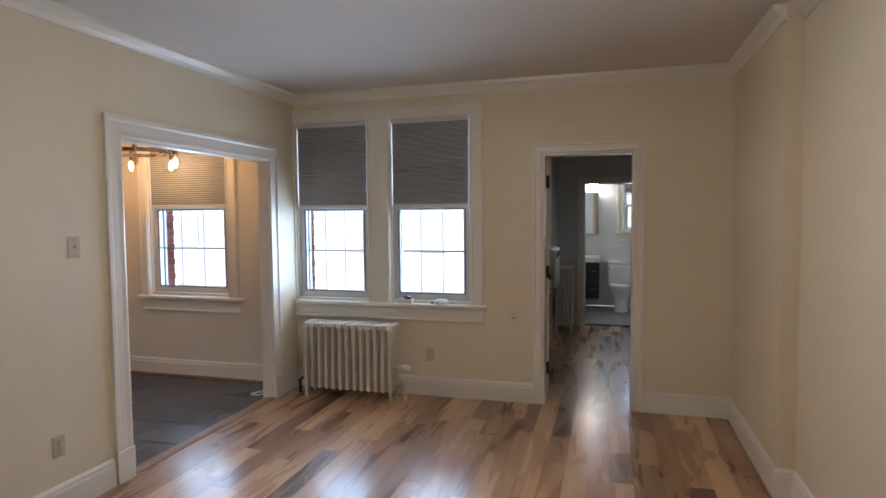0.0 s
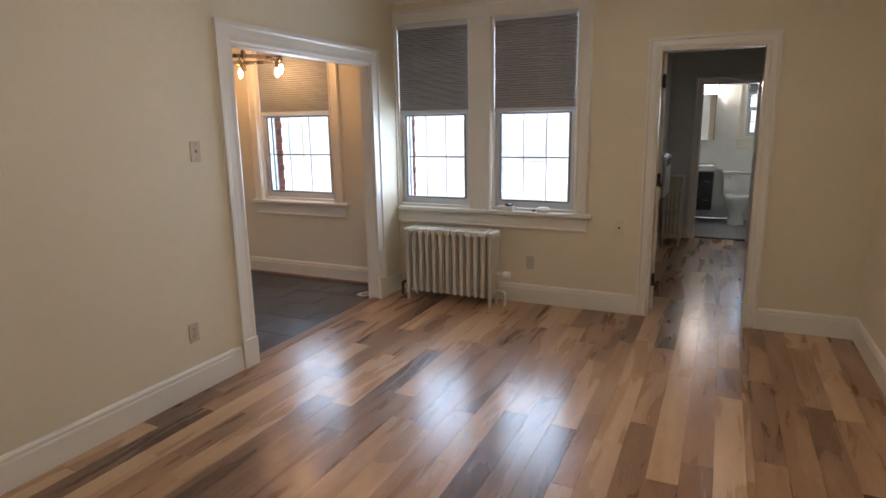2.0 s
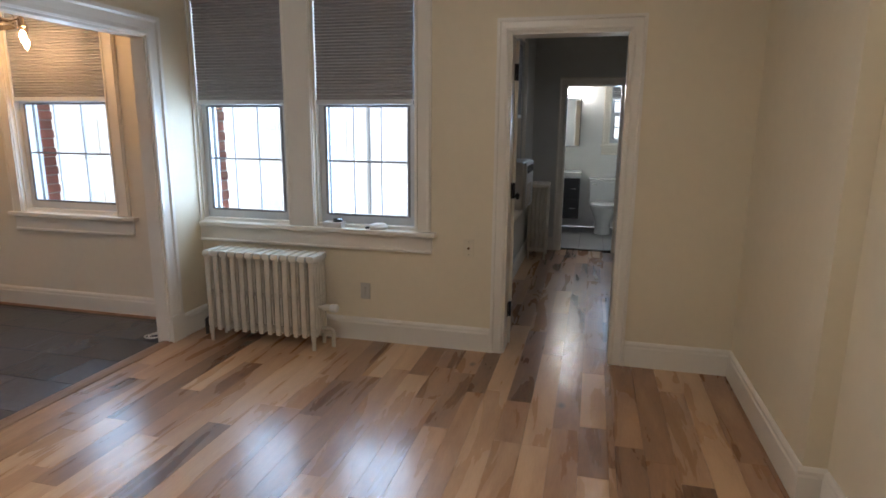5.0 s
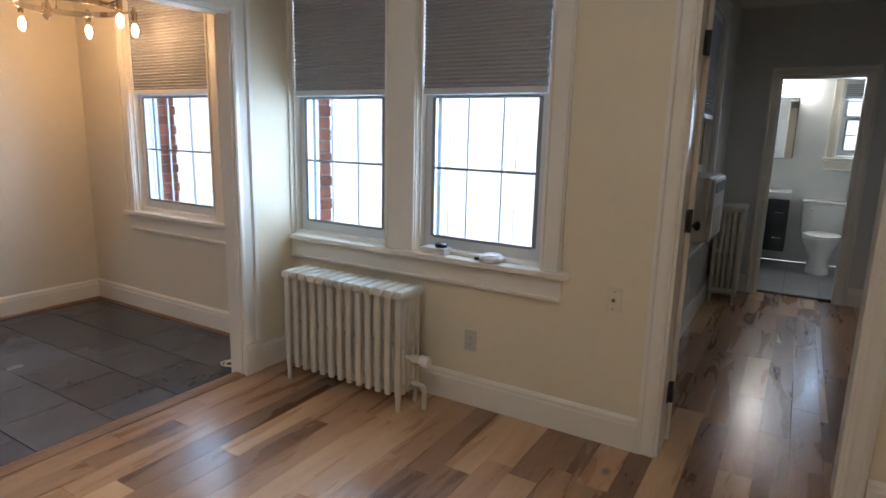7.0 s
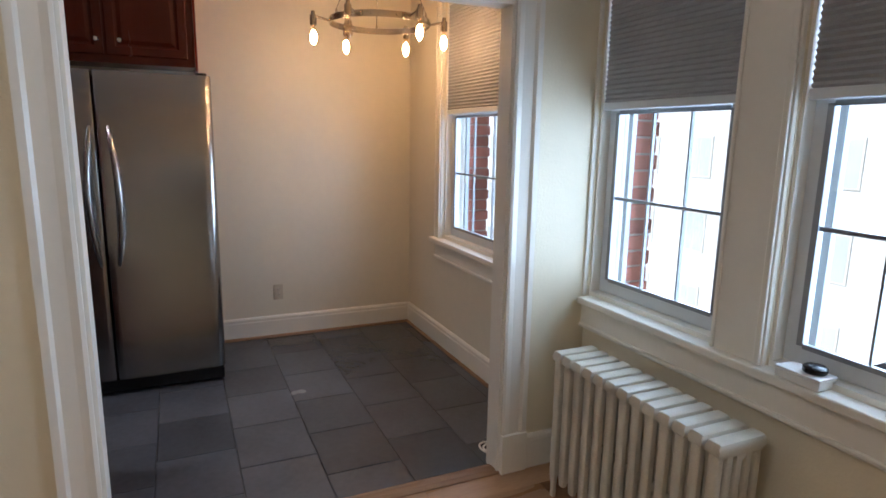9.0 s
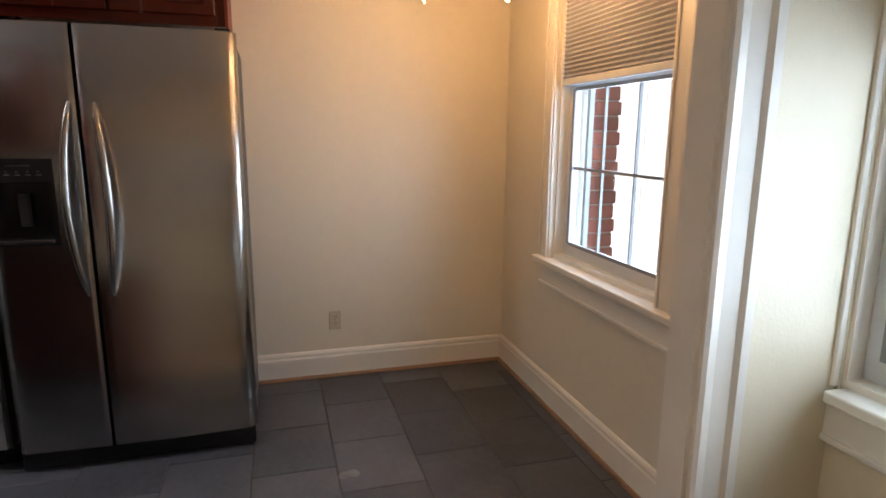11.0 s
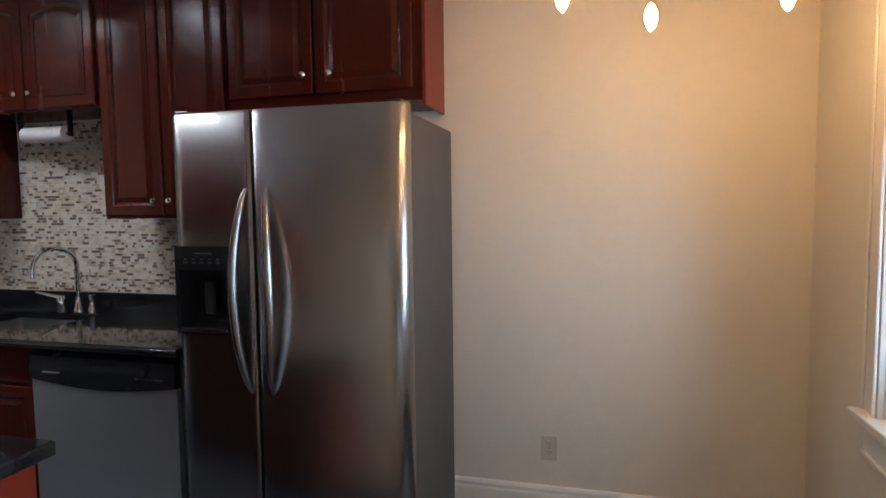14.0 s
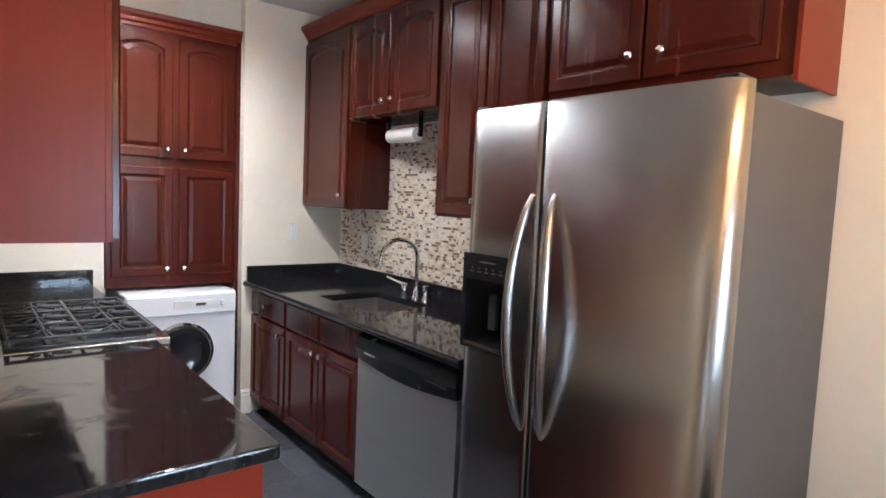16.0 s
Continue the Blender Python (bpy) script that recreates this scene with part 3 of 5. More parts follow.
window_trim("window_trim_living", 0.0, 1.775, [(0.0, 0.012), (0.728, 0.938), (1.665, 1.775)], (0.02, 1.815, 0.810), (0.0, 1.785), (WZ1, 2.515), "white painted casing, stool and apron of the window pair")
window_trim("window_trim_kitchen", -1.75, -0.59, [(-1.75, -1.64), (-0.735, -0.615)], (-1.76, -0.55, 0.805), (-1.73, -0.59), (WZ1, 2.545), "white painted casing, stool and apron of the kitchen window")
window_trim("window_trim_hall", HW[0] - 0.1, HW[1] + 0.1, [(HW[0] - 0.1, HW[0]), (HW[1], HW[1] + 0.1)], (HW[0] - 0.13, HW[1] + 0.13, 0.752), (HW[0] - 0.1, HW[1] + 0.1), (2.35, 2.44), "white painted casing of the hall window", "+x", HX)
window_trim("window_trim_bath", BW[0] - 0.1, BW[1] + 0.08, [(BW[0] - 0.1, BW[0]), (BW[1], BW[1] + 0.08)], (BW[0] - 0.12, BW[1] + 0.09, 1.268), (BW[0] - 0.1, BW[1] + 0.08), (2.14, 2.24), "white painted casing of the bathroom window", "-y", BBY)


def shade(m, u0, u1, v0, v1, w, label, pitch=0.020):
    """A cellular shade: folded front and back cloth, head rail, bottom rail."""
    ob = thing("cellular_shade", m @ Vector(((u0 + u1) / 2, v1, w)), label, "window shade", group="cellular shades")
    n = int((v1 - 0.035 - v0 - 0.03) / pitch)
    front, back = [], []
    for i in range(2 * n + 1):
        v = v0 + 0.03 + i * (v1 - 0.035 - v0 - 0.03) / (2 * n)
        front.append((v, w + (0.006 if i % 2 else -0.004)))
        back.append((v, w - (0.026 if i % 2 else 0.014)))
    bm = bmesh.new()
    prof = front + back[::-1]
    ring_loft(bm, [[m @ Vector((u, p[0], p[1])) for p in prof] for u in (u0 + 0.006, u1 - 0.006)], cap0=False, cap1=False)
    part("pleated_cloth", bm, SHADE, ob, "grey pleated cloth")
    part("bottom_rail", boxbm(u0, u1, v0, v0 + 0.032, w - 0.022, w + 0.004, m=m, bevel=0.004), VINYL, ob, "white bottom rail")
    part("head_rail", boxbm(u0, u1, v1 - 0.036, v1, w - 0.030, w + 0.006, m=m, bevel=0.004), VINYL, ob, "white head rail")
    return ob


ms = frame_of("-y", 0, 0, 0)
shade(ms, WIN_A[0] + 0.018, WIN_A[1] - 0.020, 1.645, WZ1 - 0.004, -0.016, "grey pleated cellular shade pulled halfway down the window")
shade(ms, WIN_B[0] + 0.018, WIN_B[1] - 0.020, 1.645, WZ1 - 0.004, -0.016, "grey pleated cellular shade pulled halfway down the window")
shade(ms, WIN_K[0] + 0.018, WIN_K[1] - 0.020, 1.672, WZ1 - 0.004, -0.016, "grey pleated cellular shade on the kitchen window, lamp-lit")
shade(frame_of("+x", HX, 0, 0), HW[0] + 0.012, HW[1] - 0.012, 1.60, 2.345, -0.016, "grey pleated cellular shade on the hall window")
shade(frame_of("-y", 0, BBY, 0), BW[0] + 0.012, BW[1] - 0.012, 1.93, 2.135, -0.016, "short grey shade on the bathroom window")


# ---------------------------------------------------------------- small wall fittings
def screw_plate(kind, face, x, y, z, mat, label):
    """A switch, socket or jack plate on a wall."""
    m = frame_of(face, x, y, z)
    ob = thing({"outlet": "wall_outlet", "switch": "light_switch", "rocker": "light_switch", "jack": "wall_socket"}[kind], (x, y, z), label, {"outlet": "outlet", "switch": "light switch", "rocker": "light switch", "jack": "outlet"}[kind])
    part("plate", boxbm(-0.036, 0.036, -0.058, 0.058, 0, 0.006, m=m, bevel=0.003), mat, ob)
    if kind == "outlet":
        for s in (-1, 1):
            bm = bmesh.new()
            lathe(bm, [(0.0, 0.0062), (0.0165, 0.0062), (0.0165, 0.0082), (0.0, 0.0085)], m @ pose(0, 0.020 * s, 0), 14)
            f = part("receptacle", bm, mat, ob)
            bm = bmesh.new()
            for u in (-0.006, 0.006):
                box(bm, u - 0.0012, u + 0.0012, 0.020 * s - 0.001, 0.020 * s + 0.008, 0.0084, 0.0092, m=m)
            box(bm, -0.002, 0.002, 0.020 * s - 0.010, 0.020 * s - 0.006, 0.0084, 0.0092, m=m)
            part("slots", bm, BLACK, f)
    elif kind == "switch":
        bm = bmesh.new()
        ring_loft(bm, [[m @ Vector(p) for p in ((-0.005, -0.010, 0.006), (0.005, -0.010, 0.006), (0.005, 0.010, 0.006), (-0.005, 0.010, 0.006))],
                       [m @ Vector(p) for p in ((-0.004, 0.002, 0.018), (0.004, 0.002, 0.018), (0.004, 0.009, 0.017), (-0.004, 0.009, 0.017))]])
        part("toggle", bm, mat, ob)
    elif kind == "rocker":
        part("rocker", boxbm(-0.016, 0.016, -0.033, 0.033, 0.006, 0.010, m=m, bevel=0.002), mat, ob)
    else:
        bm = bmesh.new()
        lathe(bm, [(0.0, 0.006), (0.009, 0.006), (0.009, 0.010), (0.0, 0.010)], m, 14)
        part("receptacle", bm, NICKEL, ob)
    for v in (-0.042, 0.042) if kind != "outlet" else (0,):
        bm = bmesh.new()
        lathe(bm, [(0.0, 0.006), (0.003, 0.006), (0.003, 0.0072), (0.0, 0.0075)], m @ pose(0, v, 0), 8)
        part("screw", bm, NICKEL, ob)
    return ob


screw_plate("switch", "+x", 0.0, -2.345, 1.42, ALMOND, "almond toggle light switch on the cream wall")
screw_plate("outlet", "+x", 0.0, -2.49, 0.37, ALMOND, "almond double wall outlet above the baseboard")
screw_plate("outlet", "-y", 1.296, 0.0, 0.362, PLATE, "white double wall outlet below the window sill")
screw_plate("jack", "-y", 2.035, 0.0, 0.712, PAINTED, "small painted wall socket with a dark round hole")
screw_plate("outlet", "+x", KX, -1.06, 0.345, ALMOND, "almond double wall outlet above the kitchen baseboard")
screw_plate("rocker", "+y", -1.915, KY + 0.08, 1.245, WHITEPL, "white rocker switch on the kitchen end wall")
screw_plate("rocker", "+x", KX + 0.010, -4.36, 1.20, WHITEPL, "white rocker switch on the mosaic backsplash")
screw_plate("outlet", "+x", KX + 0.010, -2.80, 1.20, WHITEPL, "white outlet on the mosaic backsplash")
screw_plate("outlet", "+x", HX, 2.05, 0.36, WHITEPL, "white wall outlet in the hall")


# ---------------------------------------------------------------- radiators
def radiator(x0, y0, along, n, pitch, h, depth, tubes, label, valve=True):
    """Cast-iron column radiator: sections along x or y from (x0, y0), depth across."""
    ob = thing("radiator", (x0, y0, 0), label, "radiator")

    def P(a, d, z):
        return (x0 + a, y0 + d, z) if along == "x" else (x0 + d, y0 + a, z)

    cs = [(k + 0.5) * depth / tubes for k in range(tubes)]
    foot = 0.085

    def section(a, end=False):
        bm = bmesh.new()
        rd = depth / tubes * 0.40

        def sq(t, e):
            c, s_ = math.cos(t), math.sin(t)
            return math.copysign(abs(c) ** e, c), math.copysign(abs(s_) ** e, s_)

        for i, c in enumerate(cs):
            r = pitch * 0.29
            low = 0.0 if end and i in (0, len(cs) - 1) else foot
            stops = [(foot, 0.85), (foot + 0.04, 1.0), (h * 0.5, 0.95), (h - 0.05, 1.0), (h - 0.012, 0.9)]
            if low == 0.0:
                stops = [(0.0, 0.62), (0.012, 0.66), (foot * 0.6, 0.62)] + stops
            rings = []
            for z, s_ in stops:
                rings.append([P(a + r * s_ * sq(t, 0.6)[0], c + rd * s_ * sq(t, 0.6)[1], z) for t in [2 * math.pi * k / 12 for k in range(12)]])
            ring_loft(bm, rings)
        for z0, z1, inset, wide in ((h - 0.050, h, 0.0, 0.40), (foot + 0.012, foot + 0.06, 0.012, 0.30), (h * 0.52, h * 0.52 + 0.03, 0.010, 0.24)):
            e0, e1 = inset, depth - inset
            prof = [(e0, 0.25), (e0, 0.75), (e0 + 0.008, 1.0), (e1 - 0.008, 1.0), (e1, 0.75), (e1, 0.25), (e1 - 0.014, 0.0), (e0 + 0.014, 0.0)]
            rings = []
            for da, s_ in ((-wide, 0.62), (-wide * 0.88, 0.90), (-wide * 0.60, 0.99), (wide * 0.60, 0.99), (wide * 0.88, 0.90), (wide, 0.62)):
                rings.append([P(a + da * pitch, d, (z0 + z1) / 2 + (z0 + v * (z1 - z0) - (z0 + z1) / 2) * s_) for d, v in prof])
            ring_loft(bm, rings)
        return bm

    for k in range(n):
        part("section", section((k + 0.5) * pitch, k in (0, n - 1)), IRON, ob, smooth=True)
    for z in (foot + 0.035, h - 0.045):
        bm = tube(bmesh.new(), [P(0.01, depth / 2, z), P(n * pitch - 0.01, depth / 2, z)], 0.022, 10)
        part("hub", bm, IRON, ob, smooth=True)
    if valve:
        e = n * pitch
        bm = tube(bmesh.new(), [P(e - 0.01, depth * 0.6, 0.13), P(e + 0.045, depth * 0.6, 0.13), P(e + 0.062, depth * 0.6, 0.12), P(e + 0.066, depth * 0.6, 0.10), P(e + 0.066, depth * 0.6, 0.002)], 0.014, 10)
        part("supply_pipe", bm, IRON, ob, smooth=True)
        bm = bmesh.new()
        lathe(bm, [(0.016, 0.0), (0.022, 0.01), (0.022, 0.05), (0.014, 0.06)], pose(*P(e + 0.02, depth * 0.3, 0.30)) @ Matrix.Rotation(radians(90), 4, "Y"), 12)
        vb = part("air_valve", bm, IRON, ob, smooth=True)
        bm = bmesh.new()
        lathe(bm, [(0.012, 0.055), (0.027, 0.062), (0.029, 0.10), (0.022, 0.112), (0.0, 0.113)], pose(*P(e + 0.02, depth * 0.3, 0.30)) @ Matrix.Rotation(radians(90), 4, "Y"), 14)
        part("knob", bm, WHITEPL, vb, "white valve knob", smooth=True)
        bm = tube(bmesh.new(), [P(e - 0.012, depth * 0.3, 0.30), P(e + 0.03, depth * 0.3, 0.30)], 0.011, 8)
        part("valve_stem", bm, IRON, vb, smooth=True)
    return ob


radiator(0.215, -0.320, "x", 13, 0.0655, 0.655, 0.20, 5, "cream painted cast-iron column radiator under the windows")
radiator(2.105, 2.99, "y", 6, 0.066, 0.88, 0.23, 5, "cream painted tall cast-iron radiator in the hall corner")
solid("radiator_pipe_stub", tube(bmesh.new(), [(0.13, -0.2, 0.0), (0.13, -0.2, 0.11), (0.15, -0.2, 0.13), (0.205, -0.2, 0.13)], 0.013, 8), BLACKMAT, "dark iron pipe rising from the floor beside the radiator", "pipe", smooth=True)

# ---------------------------------------------------------------- things on the window stool
bx = thing("white_box", (1.07, -0.01, 0.812), "small flat white cardboard box on the window stool", "box")
part("tray", boxbm(1.005, 1.145, -0.050, 0.030, 0.812, 0.838, bevel=0.003), CARDBOARD, bx)
part("lid", boxbm(1.003, 1.147, -0.052, 0.032, 0.839, 0.848, bevel=0.003), CARDBOARD, bx)
solid("round_black_gadget", lathe(bmesh.new(), [(0.030, 0.849), (0.034, 0.853), (0.034, 0.866), (0.028, 0.871), (0.0, 0.872)], pose(1.10, -0.006, 0), 20), BLACK, "round black gadget lying on the white box", "gadget", smooth=True)
al = thing("smoke_alarm", (1.40, -0.01, 0.812), "white plastic smoke alarm lying on the window stool", "smoke alarm")
bm = bmesh.new()
lathe(bm, [(0.055, 0.813), (0.062, 0.818), (0.062, 0.832), (0.052, 0.842), (0.046, 0.850), (0.0, 0.852)], pose(1.405, -0.004, 0), 24)
part("housing", bm, WHITEPL, al, smooth=True)
part("mounting_bracket", lathe(bmesh.new(), [(0.016, -0.035), (0.019, -0.030), (0.019, 0.030), (0.014, 0.036), (0.0, 0.037)], pose(1.392, -0.042, 0.8325, 0, 82, 18), 14), WHITEPL, al, "loose white mounting bracket", smooth=True)
part("wire_clip", boxbm(1.315, 1.342, -0.035, -0.015, 0.813, 0.828, bevel=0.003), BLACK, al, "small black wire connector")


# ---------------------------------------------------------------- living room lamp, downlights
lamp = thing("ceiling_lamp", (2.12, -2.70, CH), "round ceiling lamp with a lit frosted glass bowl", "ceiling lamp")
part("canopy", lathe(bmesh.new(), [(0.07, CH), (0.07, CH - 0.015), (0.02, CH - 0.025), (0.02, CH - 0.075)], pose(2.12, -2.70, 0), 24), NICKEL, lamp, smooth=True)
part("bowl", lathe(bmesh.new(), [(0.06, CH - 0.075), (0.15, CH - 0.080), (0.155, CH - 0.095), (0.13, CH - 0.135), (0.07, CH - 0.160), (0.0, CH - 0.167)], pose(2.12, -2.70, 0), 28), LAMPGLOW, lamp, "lit frosted glass bowl", smooth=True)


def downlight(x, y, z, label, lens=SPOTGLOW):
    ob = thing("recessed_downlight", (x, y, z), label, "ceiling lamp", group="recessed downlights")
    part("trim_ring", lathe(bmesh.new(), [(0.055, z - 0.001), (0.078, z - 0.001), (0.080, z - 0.006), (0.066, z - 0.034), (0.057, z - 0.036), (0.055, z - 0.001)], pose(x, y, 0), 24, cap=False), WHITEPL, ob, smooth=True)
    part("lens", lathe(bmesh.new(), [(0.054, z - 0.001), (0.054, z - 0.004), (0.0, z - 0.0045)], pose(x, y, 0), 20), lens, ob, "lit lens", smooth=True)
    return ob


for dx, dy in ((-0.95, -3.35), (-0.95, -4.20)):
    downlight(dx, dy, KH, "white recessed downlight, lit, in the kitchen ceiling")
downlight(3.0, 2.2, HH, "white recessed downlight, lit, in the hall ceiling", HALLGLOW)


# ---------------------------------------------------------------- chandelier
CX, CY, RZ = -1.250, -0.590, 2.156
ch = thing("chandelier", (CX, CY, KH), "brushed nickel ring chandelier with six bare filament bulbs, one dark", "chandelier")
bm = bmesh.new()
R0 = 0.280
ring_loft(bm, [[(CX + r * math.cos(a), CY + r * math.sin(a), RZ + z) for r, z in ((R0, -0.017), (R0 + 0.007, -0.017), (R0 + 0.007, 0.017), (R0, 0.017))] for a in [2 * math.pi * k / 60 for k in range(61)]], False, False)
part("ring", bm, NICKEL, ch)
EDISON = [(0.012, 0.0), (0.013, -0.012), (0.015, -0.020), (0.022, -0.036), (0.0265, -0.056), (0.027, -0.074), (0.023, -0.092), (0.014, -0.105), (0.006, -0.110), (0.003, -0.115), (0.0, -0.116)]
for k in range(6):
    a = radians(-104 - 60 * k)
    c, s = math.cos(a), math.sin(a)
    px, py = CX + 0.374 * c, CY + 0.374 * s
    bm = tube(bmesh.new(), [(CX + (R0 + 0.004) * c, CY + (R0 + 0.004) * s, RZ), (px, py, RZ + 0.022)], 0.007, 8)
    part("arm", bm, NICKEL, ch, smooth=True)
    sk = part("socket", lathe(bmesh.new(), [(0.009, RZ + 0.048), (0.011, RZ + 0.047), (0.011, RZ + 0.028), (0.019, RZ + 0.026), (0.019, RZ - 0.030), (0.012, RZ - 0.031)], pose(px, py, 0), 14), NICKEL, ch, smooth=True)
    part("bulb", lathe(bmesh.new(), [(r, RZ - 0.030 + z) for r, z in EDISON], pose(px, py, 0), 14), CLEAR if k == 5 else BULBGLASS, sk, "dark clear bulb" if k == 5 else "lit amber glass bulb", smooth=True)
    if k < 5:
        part("filament", lathe(bmesh.new(), [(0.0, RZ - 0.052), (0.011, RZ - 0.060), (0.0185, RZ - 0.080), (0.020, RZ - 0.098), (0.015, RZ - 0.120), (0.006, RZ - 0.134), (0.0, RZ - 0.136)], pose(px, py, 0), 12), BULBON, sk, "glowing filament cage", smooth=True)
    else:
        part("filament", tube(bmesh.new(), [(px - 0.008, py, RZ - 0.05), (px - 0.006, py, RZ - 0.10), (px, py, RZ - 0.06), (px + 0.006, py, RZ - 0.10), (px + 0.008, py, RZ - 0.05)], 0.001, 5), NICKEL, sk)
for k in range(12):
    a = radians(-89 - 30 * k)
    bm = bmesh.new()
    lathe(bm, [(0.008, 0.0), (0.008, 0.004), (0.0, 0.005)], pose(CX + (R0 + 0.007) * math.cos(a), CY + (R0 + 0.007) * math.sin(a), RZ) @ Matrix.Rotation(a, 4, "Z") @ Matrix.Rotation(radians(90), 4, "Y"), 10)
    part("rivet", bm, NICKEL, ch)
for k in range(3):
    a = radians(-74 - 120 * k)
    q = (CX + (R0 + 0.003) * math.cos(a), CY + (R0 + 0.003) * math.sin(a), RZ + 0.017)
    part("finial", lathe(bmesh.new(), [(0.006, 0.0), (0.006, 0.016), (0.003, 0.024)], pose(*q), 10), NICKEL, ch)
    part("cable", tube(bmesh.new(), [(q[0], q[1], q[2] + 0.02), (CX + 0.035 * math.cos(a), CY + 0.035 * math.sin(a), KH - 0.03)], 0.0016, 5), BLACK, ch)
part("canopy", lathe(bmesh.new(), [(0.065, KH - 0.001), (0.065, KH - 0.018), (0.055, KH - 0.028), (0.0, KH - 0.03)], pose(CX, CY, 0), 24), NICKEL, ch, smooth=True)


# ---------------------------------------------------------------- cabinet parts
def outline(u0, u1, v0, v1, inset, arch, n=9):
    a, b, c, d = u0 + inset, u1 - inset, v0 + inset, v1 - inset
    pts = [(a, c), (b, c)]
    for k in range(n + 1):
        t = k / n
        u = b + (a - b) * t
        drop = arch * (1 - 4 * t * (1 - t)) if arch else 0
        pts.append((u, d - drop))
    return pts


def panel_door(m, u0, u1, v0, v1, w, arch=0.0, frame_w=0.055, thick=0.020):
    """A raised-panel cabinet door, with an arched panel if arch is given."""
    bm = bmesh.new()
    ins = ((0.0, w - thick, 0.0), (0.0, w - 0.004, 0.0), (0.005, w, 0.0), (frame_w - 0.006, w, arch), (frame_w, w - 0.006, arch), (frame_w + 0.008, w - 0.009, arch),
           (frame_w + 0.012, w - 0.009, arch), (frame_w + 0.034, w - 0.001, arch))
    rings = []
    for inset, ww, ar in ins:
        rings.append([m @ Vector((p[0], p[1], ww)) for p in outline(u0, u1, v0, v1, inset, ar)])
    return ring_loft(bm, rings)


def slab_front(m, u0, u1, v0, v1, w, thick=0.020):
    bm = bmesh.new()
    rings = []
    for inset, ww in ((0.0, w - thick), (0.0, w - 0.006), (0.012, w), (0.02, w)):
        rings.append([m @ Vector((p[0], p[1], ww)) for p in outline(u0, u1, v0, v1, inset, 0, 1)])
    return ring_loft(bm, rings)


def knob_on(m, u, v, w, parent):
    bm = bmesh.new()
    lathe(bm, [(0.006, 0.0), (0.006, 0.008), (0.005, 0.013), (0.013, 0.018), (0.0155, 0.023), (0.012, 0.028), (0.0, 0.030)], m @ pose(u, v, w), 12)
    return part("knob", bm, CHROME, parent, "bright metal knob", smooth=True)


mx = frame_of("+x", 0, 0, 0)          # kitchen rear wall: u is y, w is x
UF, LF = -1.975, -1.620               # faces of the upper and lower cabinets
UT = 2.54


def upper(name, y0, y1, z0, doors, label, arch=0.0, foot=0.012, knob_up=0.082):
    ob = thing("wall_cabinet", ((KX + UF) / 2, (y0 + y1) / 2, z0), label, "cabinet", group="cherry wall cabinets")
    part("body", boxbm(KX + 0.003, UF - 0.022, y0, y1, z0, UT + 0.03), CHERRY, ob)
    for a, b, kn in doors:
        d = part("door", panel_door(mx, a, b, z0 + foot, UT - 0.005, UF, arch), CHERRY, ob)
        if kn:
            knob_on(mx, kn, z0 + knob_up, UF, d)
    return ob


upper("corner", KY + 0.083, -4.090, 1.432, [(KY + 0.10, -4.105, -4.150)], "tall cherry wall cabinet in the corner with an arched panel door", 0.035)
upper("sink", -4.086, -3.200, 1.975, [(-4.075, -3.650, -3.69), (-3.640, -3.212, -3.60)], "short cherry wall cabinet above the sink", 0.035)
upper("right", -3.196, -2.490, 1.432, [(-3.185, -2.850, -2.888), (-2.840, -2.500, -2.80)], "tall cherry wall cabinet beside the fridge", 0.0)
fc = upper("fridge", -2.486, -1.560, 1.920, [(-2.475, -2.055, -2.093), (-2.045, -1.600, -1.970)], "cherry wall cabinet above the fridge", 0.0, 0.045, 0.130)
part("side_panel", boxbm(KX + 0.003, UF - 0.010, -1.559, -1.545, 1.900, UT + 0.03), CHERRYSIDE, fc, "lighter cherry end panel")
CROWNC = [(0, 0), (0.008, 0.0), (0.014, 0.018), (0.040, 0.052), (0.052, 0.060), (0.052, 0.085), (0, 0.085)]
cc = thing("cabinet_crown", (UF, -3.2, UT + 0.03), "cherry crown moulding along the tops of the wall cabinets", "crown moulding")
part("front_moulding", sweep(bmesh.new(), CROWNC, (UF - 0.022, KY + 0.083, UT + 0.031), (UF - 0.022, -1.543, UT + 0.031), (1, 0, 0)), CHERRYSIDE, cc)
bm = bmesh.new()
ring_loft(bm, [[(KX + 0.003, -1.543 + a, UT + 0.031 + b) for a, b in CROWNC], [(UF - 0.022 + 0.0, -1.543 + a, UT + 0.031 + b) for a, b in CROWNC]])
part("return_moulding", bm, CHERRYSIDE, cc)
bm = bmesh.new()
ring_loft(bm, [[(UF - 0.022, -1.543 + a, UT + 0.031 + b) for a, b in CROWNC], [(UF - 0.022 + a, -1.543 + a, UT + 0.031 + b) for a, b in CROWNC], [(UF - 0.022 + a, -1.543, UT + 0.031 + b) for a, b in CROWNC]])
part("corner_moulding", bm, CHERRYSIDE, cc)
part("top_board", boxbm(KX + 0.003, UF - 0.024, KY + 0.083, -1.586, UT + 0.032, UT + 0.05), CHERRY, cc)

